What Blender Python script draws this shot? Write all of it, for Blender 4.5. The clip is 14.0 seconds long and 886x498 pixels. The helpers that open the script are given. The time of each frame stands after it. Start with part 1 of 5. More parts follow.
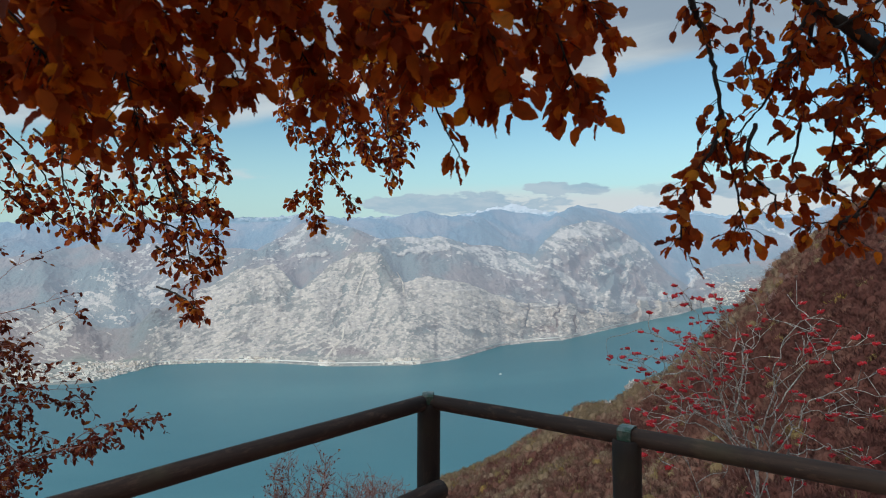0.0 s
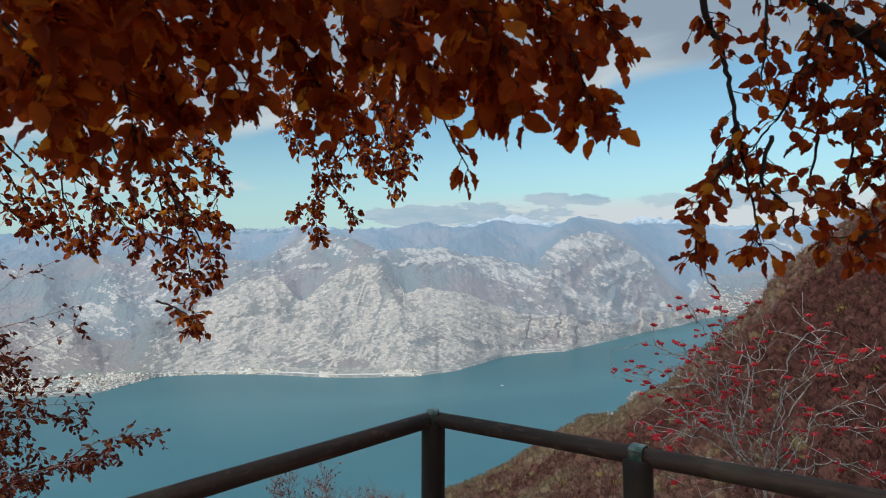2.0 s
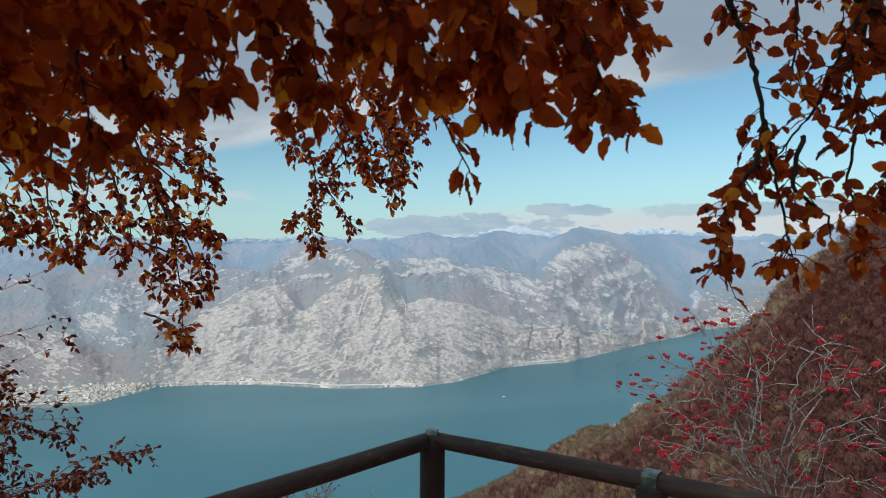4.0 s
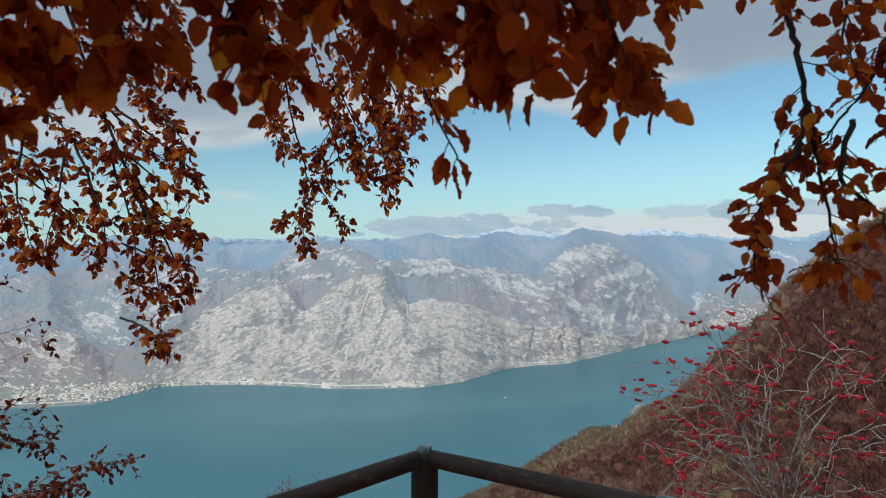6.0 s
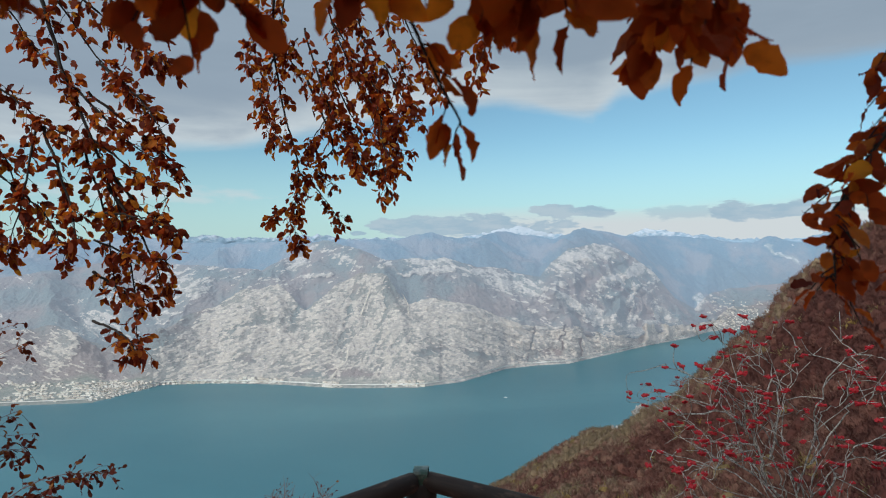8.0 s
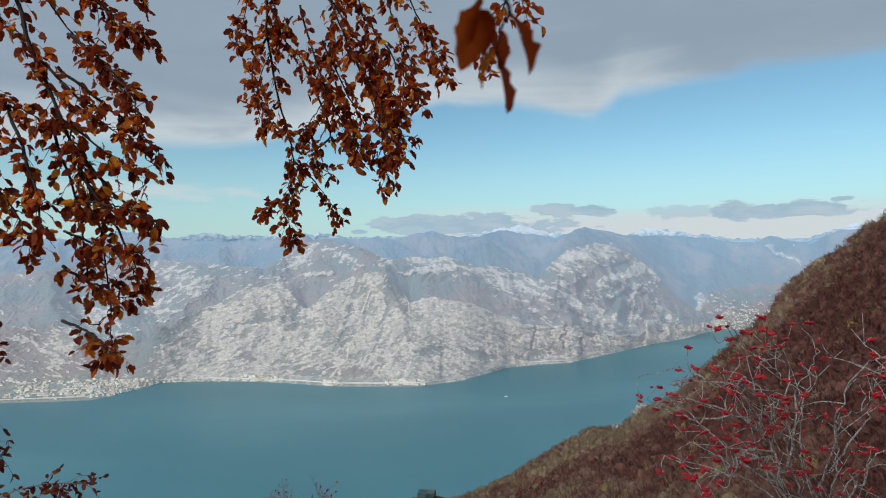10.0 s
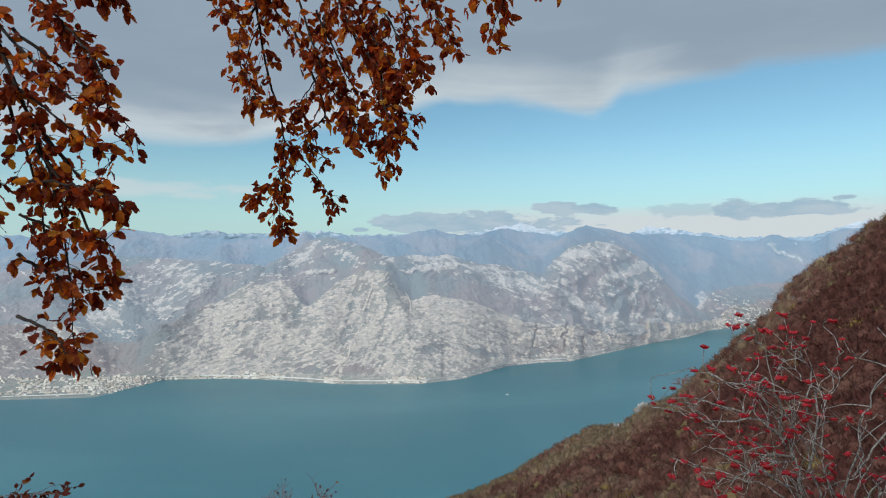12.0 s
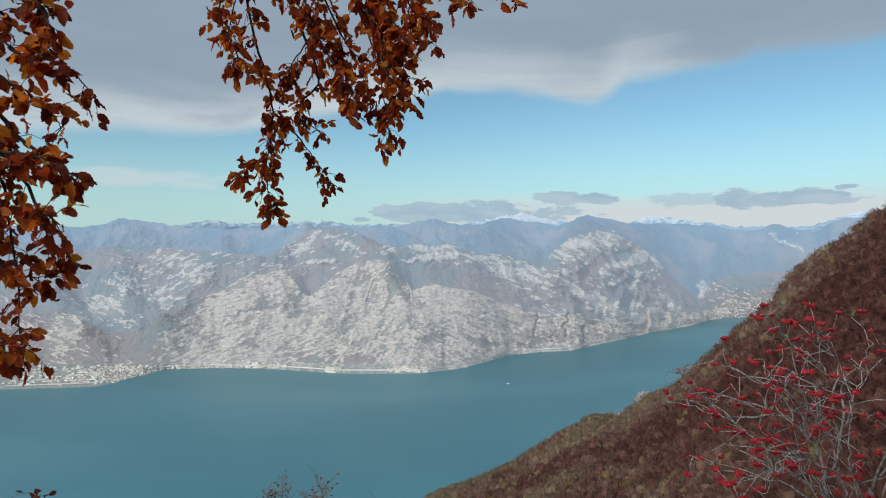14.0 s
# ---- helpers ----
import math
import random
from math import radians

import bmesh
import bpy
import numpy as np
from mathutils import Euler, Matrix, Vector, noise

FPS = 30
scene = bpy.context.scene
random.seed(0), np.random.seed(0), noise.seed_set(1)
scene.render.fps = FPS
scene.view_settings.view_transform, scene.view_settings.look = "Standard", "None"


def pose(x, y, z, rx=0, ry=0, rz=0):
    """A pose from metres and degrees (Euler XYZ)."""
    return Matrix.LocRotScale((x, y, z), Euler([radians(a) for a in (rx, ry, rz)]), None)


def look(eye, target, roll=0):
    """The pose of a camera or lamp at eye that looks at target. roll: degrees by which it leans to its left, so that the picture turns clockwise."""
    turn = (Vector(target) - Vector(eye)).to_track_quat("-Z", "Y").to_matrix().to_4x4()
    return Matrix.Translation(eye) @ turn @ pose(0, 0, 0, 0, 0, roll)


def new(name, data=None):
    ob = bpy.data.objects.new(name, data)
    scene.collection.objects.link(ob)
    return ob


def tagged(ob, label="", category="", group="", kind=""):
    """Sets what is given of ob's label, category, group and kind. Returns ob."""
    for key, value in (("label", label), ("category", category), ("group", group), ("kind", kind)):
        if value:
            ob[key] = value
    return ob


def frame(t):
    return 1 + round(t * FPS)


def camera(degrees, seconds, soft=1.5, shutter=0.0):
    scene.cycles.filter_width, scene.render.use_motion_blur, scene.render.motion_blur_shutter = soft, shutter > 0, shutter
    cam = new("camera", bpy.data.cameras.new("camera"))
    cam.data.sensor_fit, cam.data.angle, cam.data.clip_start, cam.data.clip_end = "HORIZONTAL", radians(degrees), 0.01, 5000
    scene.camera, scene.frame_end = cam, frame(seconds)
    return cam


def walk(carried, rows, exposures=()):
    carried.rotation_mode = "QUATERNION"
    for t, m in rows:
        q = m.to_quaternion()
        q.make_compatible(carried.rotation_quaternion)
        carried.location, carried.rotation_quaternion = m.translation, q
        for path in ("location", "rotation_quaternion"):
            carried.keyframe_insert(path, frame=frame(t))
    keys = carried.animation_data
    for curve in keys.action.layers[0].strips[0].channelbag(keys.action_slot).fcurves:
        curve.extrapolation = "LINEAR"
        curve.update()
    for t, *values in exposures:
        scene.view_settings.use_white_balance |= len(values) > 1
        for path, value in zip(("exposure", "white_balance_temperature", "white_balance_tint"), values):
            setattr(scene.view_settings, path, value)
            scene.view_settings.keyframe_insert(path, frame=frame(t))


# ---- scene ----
EXPOSURE = 0.19
SKY_STRENGTH, SUN_STRENGTH = 0.124, 2.0
SKY_GAIN, VEIL = (0.73, 0.93, 0.85), (3.05, 4.45, 4.7)
CLOUD_BRIGHT, CLOUD_GREY, CLOUD_PALE = (3.95, 4.5, 4.8), (1.95, 2.5, 3.1), (2.2, 2.78, 3.4)
CLOUD_GLOW = 3.0
CLOUD_WHITE, CLOUD_SLATE = (4.4, 4.75, 4.95), (2.3, 3.3, 4.1)
cam = camera(74.2, 14.0, soft=1.05)
cam.data.dof.use_dof, cam.data.dof.focus_distance, cam.data.dof.aperture_fstop = True, 6.0, 7.0
PATH = [
    (0, (-0.029, 0.098, 1.742), (0.000, 2.098, 1.7073), -0.71),
    (0.5, (-0.028, 0.100, 1.748), (0.001, 2.100, 1.7204), -0.75),
    (1, (-0.033, 0.108, 1.752), (-0.006, 2.107, 1.7328), -0.78),
    (1.5, (-0.039, 0.122, 1.753), (-0.012, 2.122, 1.7444), -0.79),
    (2, (-0.044, 0.143, 1.754), (-0.018, 2.143, 1.7569), -0.79),
    (2.5, (-0.047, 0.169, 1.754), (-0.022, 2.169, 1.7671), -0.79),
    (3, (-0.046, 0.200, 1.754), (-0.023, 2.200, 1.7792), -0.77),
    (5.5, (-0.010, 0.415, 1.760), (0.007, 2.415, 1.8018), -0.58),
    (6, (-0.003, 0.467, 1.762), (0.012, 2.466, 1.8026), -0.53),
    (6.5, (0.002, 0.522, 1.763), (0.017, 2.521, 1.8040), -0.47),
    (7, (0.005, 0.579, 1.764), (0.019, 2.578, 1.8040), -0.42),
    (7.5, (0.006, 0.639, 1.764), (0.019, 2.639, 1.8042), -0.36),
    (8, (0.003, 0.700, 1.763), (0.014, 2.700, 1.8023), -0.30),
    (10.5, (-0.028, 1.034, 1.738), (-0.021, 3.034, 1.7729), -0.06),
    (11, (-0.033, 1.106, 1.729), (-0.028, 3.106, 1.7638), -0.03),
    (11.5, (-0.037, 1.180, 1.719), (-0.034, 3.179, 1.7518), -0.00),
    (12, (-0.039, 1.256, 1.709), (-0.036, 3.255, 1.7375), 0.01),
    (12.5, (-0.041, 1.334, 1.699), (-0.039, 3.334, 1.7207), 0.02),
    (13, (-0.045, 1.415, 1.690), (-0.042, 3.415, 1.7043), 0.02),
    (13.5, (-0.054, 1.498, 1.684), (-0.052, 3.498, 1.6895), 0.00),
    (14, (-0.073, 1.584, 1.683), (-0.073, 3.584, 1.6765), -0.03),
]
walk(cam, [(t, look(eye, aim, roll)) for t, eye, aim, roll in PATH],
     exposures=[(0.0, EXPOSURE), (14.0, EXPOSURE)])

# ---- world and sun ----
SUN_ELEVATION, SUN_BEARING = radians(31), radians(218)   # bearing clockwise from +y
LAKE = -420.0                                           # water level below the lookout
EYE = Vector((-0.07, 1.6, 1.68))


def links(tree, *pairs):
    for a, b in pairs:
        tree.links.new(a, b)


def maths(tree, op, a, b=0.0, c=None, clamp=False):
    n = tree.nodes.new("ShaderNodeMath")
    n.operation, n.use_clamp = op, clamp
    for k, v in enumerate((a, b) if c is None else (a, b, c)):
        if isinstance(v, (int, float)):
            n.inputs[k].default_value = v
        else:
            tree.links.new(v, n.inputs[k])
    return n.outputs[0]


def step(tree, value, low, high):
    n = tree.nodes.new("ShaderNodeMapRange")
    n.interpolation_type = "SMOOTHSTEP"
    for k, v in enumerate((value, low, high)):
        if isinstance(v, (int, float)):
            n.inputs[k].default_value = v
        else:
            tree.links.new(v, n.inputs[k])
    return n.outputs[0]


def mixed(tree, factor, a, b, blend="MIX"):
    n = tree.nodes.new("ShaderNodeMix")
    n.data_type, n.blend_type, n.clamp_factor = "RGBA", blend, False
    for k, v in ((0, factor), (6, a), (7, b)):
        if isinstance(v, (int, float)):
            n.inputs[k].default_value = v
        elif isinstance(v, tuple):
            n.inputs[k].default_value = (*v, 1.0)
        else:
            tree.links.new(v, n.inputs[k])
    return n.outputs[2]


def ramp(tree, value, stops):
    n = tree.nodes.new("ShaderNodeValToRGB")
    els = n.color_ramp.elements
    while len(els) < len(stops):
        els.new(0.5)
    for el, (p, c) in zip(els, stops):
        el.position, el.color = p, (*c, 1.0) if isinstance(c, tuple) else (c, c, c, 1.0)
    tree.links.new(value, n.inputs[0])
    return n.outputs[0]


def fractal(tree, vector, scale, detail=4.0, rough=0.55, warp=0.0, stretch=None, turn=(0, 0, 0)):
    if stretch:
        m = tree.nodes.new("ShaderNodeMapping")
        m.inputs[2].default_value = [radians(a) for a in turn]
        m.inputs[3].default_value = stretch
        tree.links.new(vector, m.inputs[0])
        vector = m.outputs[0]
    n = tree.nodes.new("ShaderNodeTexNoise")
    tree.links.new(vector, n.inputs["Vector"])
    for key, value in (("Scale", scale), ("Detail", detail), ("Roughness", rough), ("Distortion", warp)):
        n.inputs[key].default_value = value
    return n.outputs[0]


world = bpy.data.worlds.new("sky")
scene.world = world
world.use_nodes = True
wt = world.node_tree
wt.nodes.clear()
sky = wt.nodes.new("ShaderNodeTexSky")
sky.sky_type, sky.sun_disc = "NISHITA", False
sky.sun_elevation, sky.sun_rotation = SUN_ELEVATION, SUN_BEARING
sky.altitude, sky.air_density, sky.dust_density, sky.ozone_density = 900.0, 1.0, 1.3, 1.6
coord = wt.nodes.new("ShaderNodeTexCoord").outputs["Generated"]
split = wt.nodes.new("ShaderNodeSeparateXYZ")
wt.links.new(coord, split.inputs[0])
flat = maths(wt, "SQRT", maths(wt, "ADD", maths(wt, "MULTIPLY", split.outputs[0], split.outputs[0]),
                               maths(wt, "MULTIPLY", split.outputs[1], split.outputs[1])))
rise = maths(wt, "DIVIDE", split.outputs[2], maths(wt, "MAXIMUM", flat, 0.001))      # tangent of the elevation
bearing = maths(wt, "ARCTAN2", split.outputs[0], split.outputs[1])
sheet_uv = wt.nodes.new("ShaderNodeCombineXYZ")
links(wt, (bearing, sheet_uv.inputs[0]), (rise, sheet_uv.inputs[1]))
BANK = [(-0.756, 0.186), (-0.612, 0.191), (-0.37, 0.186), (-0.177, 0.218), (-0.081, 0.239), (0.006, 0.259),
        (0.093, 0.257), (0.16, 0.251), (0.218, 0.237), (0.262, 0.236), (0.285, 0.252), (0.31, 0.272), (0.401, 0.292),
        (0.498, 0.307), (0.536, 0.322), (0.671, 0.336), (0.756, 0.35)]             # lower edge of the high cloud
place = maths(wt, "ADD", maths(wt, "DIVIDE", bearing, 2.0), 0.5)
edge = ramp(wt, place, [(math.atan(u) / 2 + 0.5, v * math.cos(math.atan(u))) for u, v in BANK])
wisp = fractal(wt, sheet_uv.outputs[0], 5.0, 6, 0.6, 0.6, (1.0, 3.2, 1.0))
ragged = maths(wt, "ADD", rise, maths(wt, "MULTIPLY", maths(wt, "SUBTRACT", wisp, 0.5), 0.035))
over = maths(wt, "SUBTRACT", ragged, edge)
bank = step(wt, over, -0.004, 0.028)
streak = fractal(wt, sheet_uv.outputs[0], 3.0, 7, 0.55, 1.2, (0.8, 3.5, 1.0))
thick = step(wt, maths(wt, "ADD", over, maths(wt, "ADD", maths(wt, "MULTIPLY", streak, 0.10), maths(wt, "MULTIPLY", step(wt, bearing, 0.30, 0.46), 0.05))), 0.045, 0.16)
bank_colour = mixed(wt, thick, CLOUD_BRIGHT, CLOUD_GREY)
bank_colour = mixed(wt, maths(wt, "MULTIPLY", step(wt, streak, 0.42, 0.72), 0.45), bank_colour, CLOUD_PALE)
# the cloud round the veiled sun, out of view, brightened as added fill light
toward = wt.nodes.new("ShaderNodeVectorMath")
toward.operation = "DOT_PRODUCT"
toward.inputs[1].default_value = (math.sin(SUN_BEARING) * math.cos(SUN_ELEVATION), math.cos(SUN_BEARING) * math.cos(SUN_ELEVATION), math.sin(SUN_ELEVATION))
wt.links.new(coord, toward.inputs[0])
halo = maths(wt, "MULTIPLY", maths(wt, "POWER", maths(wt, "MAXIMUM", toward.outputs["Value"], 0.0), 2.5), CLOUD_GLOW)
bank_colour = mixed(wt, 1.0, bank_colour, mixed(wt, halo, (1.0, 1.0, 1.0), (2.0, 1.95, 1.85)), "MULTIPLY")
clear = mixed(wt, 1.0, sky.outputs[0], SKY_GAIN, "MULTIPLY")
# thin veil that pales the sky towards the horizon
veil = maths(wt, "MULTIPLY", step(wt, rise, 0.22, -0.02), 0.85)
clear = mixed(wt, veil, clear, VEIL)
low = fractal(wt, sheet_uv.outputs[0], 8.0, 7, 0.60, 0.4, (1.0, 5.0, 1.0))
band = step(wt, rise, 0.10, 0.055)
east = step(wt, bearing, -0.16, 0.10)
white = maths(wt, "MULTIPLY", maths(wt, "MULTIPLY", step(wt, maths(wt, "ADD", low, maths(wt, "MULTIPLY", band, 0.25)), 0.36, 0.58), band), east)
clear = mixed(wt, maths(wt, "MULTIPLY", white, 0.95), clear, CLOUD_WHITE)
# rows of small heaped clouds above the ranges
heap = fractal(wt, sheet_uv.outputs[0], 17.0, 7, 0.58, 0.2, (1.0, 3.2, 1.0))


def row_of_clouds(middle, wide, height, thick):
    across = maths(wt, "DIVIDE", maths(wt, "SUBTRACT", bearing, middle), wide)
    up = maths(wt, "DIVIDE", maths(wt, "SUBTRACT", rise, height), thick)
    near_ = maths(wt, "ADD", maths(wt, "MULTIPLY", across, across), maths(wt, "MULTIPLY", up, up))
    return maths(wt, "SUBTRACT", maths(wt, "ADD", maths(wt, "MULTIPLY", heap, 1.25), 0.20), maths(wt, "MULTIPLY", near_, 0.24))


grey = None
for middle, wide, height, thick in ((0.055, 0.175, 0.059, 0.019), (0.195, 0.038, 0.083, 0.011), (0.258, 0.038, 0.081, 0.010), (-0.138, 0.016, 0.047, 0.004),
                                   (-0.10, 0.02, 0.055, 0.004), (0.554, 0.085, 0.0735, 0.0115), (0.459, 0.026, 0.074, 0.017), (0.602, 0.016, 0.085, 0.004)):
    one = row_of_clouds(middle, wide, height, thick)
    grey = one if grey is None else maths(wt, "MAXIMUM", grey, one)
tops = mixed(wt, step(wt, maths(wt, "ADD", maths(wt, "MULTIPLY", heap, 0.6), maths(wt, "MULTIPLY", low, 0.4)), 0.42, 0.62), CLOUD_SLATE, CLOUD_WHITE)
pale_row = row_of_clouds(0.386, 0.06, 0.073, 0.011)
clear = mixed(wt, maths(wt, "MULTIPLY", step(wt, pale_row, 0.50, 0.70), 0.45), clear, CLOUD_SLATE)
clear = mixed(wt, maths(wt, "MULTIPLY", step(wt, grey, 0.53, 0.66), 0.9), clear, mixed(wt, 0.35, CLOUD_SLATE, tops))
clear = mixed(wt, maths(wt, "MULTIPLY", step(wt, row_of_clouds(-0.47, 0.16, 0.105, 0.012), 0.40, 0.85), 0.55), clear, CLOUD_WHITE)
whole = mixed(wt, bank, clear, bank_colour)
back = wt.nodes.new("ShaderNodeBackground")
back.inputs[1].default_value = SKY_STRENGTH
out = wt.nodes.new("ShaderNodeOutputWorld")
links(wt, (whole, back.inputs[0]), (back.outputs[0], out.inputs[0]))

sun = new("sun", bpy.data.lights.new("sun", "SUN"))
sun.data.energy, sun.data.angle, sun.data.color = SUN_STRENGTH, radians(12), (1.0, 0.93, 0.84)
sun.matrix_world = look((0, 0, 60), Vector((0, 0, 60)) - Vector((math.sin(SUN_BEARING) * math.cos(SUN_ELEVATION),
                        math.cos(SUN_BEARING) * math.cos(SUN_ELEVATION), math.sin(SUN_ELEVATION))))

# ---- materials ----
def material(name):
    m = bpy.data.materials.new(name)
    m.use_nodes = True
    t = m.node_tree
    t.nodes.clear()
    shader = t.nodes.new("ShaderNodeBsdfPrincipled")
    end = t.nodes.new("ShaderNodeOutputMaterial")
    t.links.new(shader.outputs[0], end.inputs[0])
    return m, t, shader


def where(t):
    return t.nodes.new("ShaderNodeNewGeometry").outputs["Position"]


def own(t):
    return t.nodes.new("ShaderNodeTexCoord").outputs["Object"]


def attr(t, name):
    n = t.nodes.new("ShaderNodeAttribute")
    n.attribute_name = name
    return n.outputs["Fac"]


def bump(t, shader, height, strength, distance):
    b = t.nodes.new("ShaderNodeBump")
    b.inputs["Strength"].default_value, b.inputs["Distance"].default_value = strength, distance
    t.links.new(height, b.inputs["Height"])
    t.links.new(b.outputs[0], shader.inputs["Normal"])


def chance(t):
    a = t.nodes.new("ShaderNodeObjectInfo").outputs["Random"]
    b = t.nodes.new("ShaderNodeNewGeometry").outputs["Random Per Island"]
    return maths(t, "FRACT", maths(t, "ADD", maths(t, "MULTIPLY", a, 7.31), b))


def mountain_material():
    m, t, s = material("hazy_limestone_and_woods")
    p = where(t)
    rock, far, flat, bed = attr(t, "rock"), attr(t, "far"), attr(t, "meadow"), attr(t, "bed")
    big = fractal(t, p, 0.0042, 5, 0.55)
    patchy = fractal(t, p, 0.013, 5, 0.6, 0.3, (1.0, 0.4, 1.2))
    grain = fractal(t, p, 0.10, 6, 0.65, 0.2, (0.7, 0.35, 1.7))
    tufts = fractal(t, p, 0.16, 4, 0.6, 0.0, (1.0, 0.4, 1.4))
    cover = maths(t, "ADD", maths(t, "MULTIPLY", maths(t, "SUBTRACT", bed, 0.5), 1.45), maths(t, "MULTIPLY", maths(t, "SUBTRACT", grain, 0.5), 0.85))
    cover = maths(t, "ADD", cover, maths(t, "MULTIPLY", maths(t, "SUBTRACT", patchy, 0.5), 0.85))
    cover = maths(t, "ADD", cover, maths(t, "MULTIPLY", maths(t, "SUBTRACT", rock, 0.5), 1.0))
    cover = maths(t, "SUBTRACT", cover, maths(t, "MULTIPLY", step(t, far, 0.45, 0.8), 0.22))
    cover = maths(t, "ADD", cover, maths(t, "MULTIPLY", maths(t, "SUBTRACT", big, 0.5), 0.25))
    bare = step(t, cover, 0.0, 0.15)
    stone = mixed(t, step(t, maths(t, "ADD", maths(t, "MULTIPLY", bed, 0.6), maths(t, "MULTIPLY", grain, 0.4)), 0.36, 0.64), (0.262, 0.25, 0.235), (0.375, 0.343, 0.30))
    stone = mixed(t, maths(t, "MULTIPLY", step(t, grain, 0.52, 0.64), 0.6), stone, (0.62, 0.555, 0.48))
    stone = mixed(t, maths(t, "MULTIPLY", step(t, grain, 0.47, 0.37), 0.35), stone, (0.17, 0.168, 0.165))
    stone = mixed(t, maths(t, "MULTIPLY", step(t, rock, 0.85, 1.15), 0.45), stone, (0.50, 0.425, 0.335))
    # distance haze put into base colour: farther stone greyer, farther woods bluer
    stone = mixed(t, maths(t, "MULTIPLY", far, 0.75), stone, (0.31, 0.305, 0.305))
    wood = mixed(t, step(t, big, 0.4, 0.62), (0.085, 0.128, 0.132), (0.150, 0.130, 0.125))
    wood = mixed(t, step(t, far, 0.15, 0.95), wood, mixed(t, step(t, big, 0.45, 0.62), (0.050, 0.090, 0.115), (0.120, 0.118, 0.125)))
    wood = mixed(t, maths(t, "MULTIPLY", step(t, tufts, 0.46, 0.70), 0.30), wood, (0.22, 0.205, 0.185))
    turf = mixed(t, step(t, tufts, 0.36, 0.64), (0.130, 0.150, 0.140), (0.225, 0.22, 0.198))
    wood = mixed(t, step(t, rock, 0.35, 0.70), wood, turf)
    colour = mixed(t, bare, wood, stone)
    field = mixed(t, step(t, grain, 0.4, 0.6), (0.085, 0.125, 0.10), (0.17, 0.185, 0.155))
    colour = mixed(t, flat, colour, field)
    t.links.new(colour, s.inputs["Base Color"])
    s.inputs["Roughness"].default_value = 0.9
    bump(t, s, maths(t, "ADD", grain, maths(t, "MULTIPLY", tufts, 0.4)), 0.6, 18.0)
    # painted-in haze: the far backdrop glows faintly, more so on the farther ranges
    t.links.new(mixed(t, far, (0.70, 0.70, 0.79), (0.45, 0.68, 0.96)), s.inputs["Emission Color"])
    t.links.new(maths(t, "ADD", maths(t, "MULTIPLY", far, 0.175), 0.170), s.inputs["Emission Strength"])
    return m


def snow_material():
    m, t, s = material("snow_range")
    p = where(t)
    sep = t.nodes.new("ShaderNodeSeparateXYZ")
    t.links.new(p, sep.inputs[0])
    n = fractal(t, p, 0.022, 7, 0.7, 0.3, (1.0, 0.5, 1.8))
    line = maths(t, "ADD", maths(t, "MULTIPLY", sep.outputs[2], 0.0035), maths(t, "MULTIPLY", n, 1.5))
    snow = step(t, line, 1.30, 1.62)
    # haze over the range put into these blue-grey colours and a faint emission
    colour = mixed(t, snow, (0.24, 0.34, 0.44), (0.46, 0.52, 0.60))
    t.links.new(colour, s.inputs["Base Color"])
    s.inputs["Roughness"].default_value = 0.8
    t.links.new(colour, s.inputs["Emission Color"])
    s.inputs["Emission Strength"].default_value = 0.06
    return m


def water_material():
    m, t, s = material("lake_water")
    p = where(t)
    drift = fractal(t, p, 0.0011, 4, 0.5, 0.5, (0.6, 1.3, 1.0), (0, 0, 25))
    colour = mixed(t, step(t, drift, 0.38, 0.62), (0.050, 0.173, 0.211), (0.074, 0.216, 0.253))
    t.links.new(colour, s.inputs["Base Color"])
    s.inputs["Roughness"].default_value = 0.32
    s.inputs["IOR"].default_value = 1.33
    waves = fractal(t, p, 0.25, 4, 0.6, 0.0, (1.0, 2.0, 1.0))
    bump(t, s, waves, 0.25, 0.6)
    return m


def hill_material():
    m, t, s = material("autumn_hillside")
    p = where(t)
    a, b = fractal(t, p, 0.05, 6, 0.6), fractal(t, p, 0.9, 5, 0.65)
    colour = mixed(t, step(t, a, 0.35, 0.65), (0.230, 0.105, 0.085), (0.28, 0.180, 0.135))
    colour = mixed(t, maths(t, "MULTIPLY", step(t, b, 0.4, 0.7), 0.6), colour, (0.150, 0.078, 0.066))
    colour = mixed(t, maths(t, "MULTIPLY", step(t, fractal(t, p, 0.021, 4), 0.56, 0.66), 0.3), colour, (0.16, 0.115, 0.06))
    t.links.new(colour, s.inputs["Base Color"])
    s.inputs["Roughness"].default_value = 0.95
    bump(t, s, b, 1.0, 0.6)
    return m


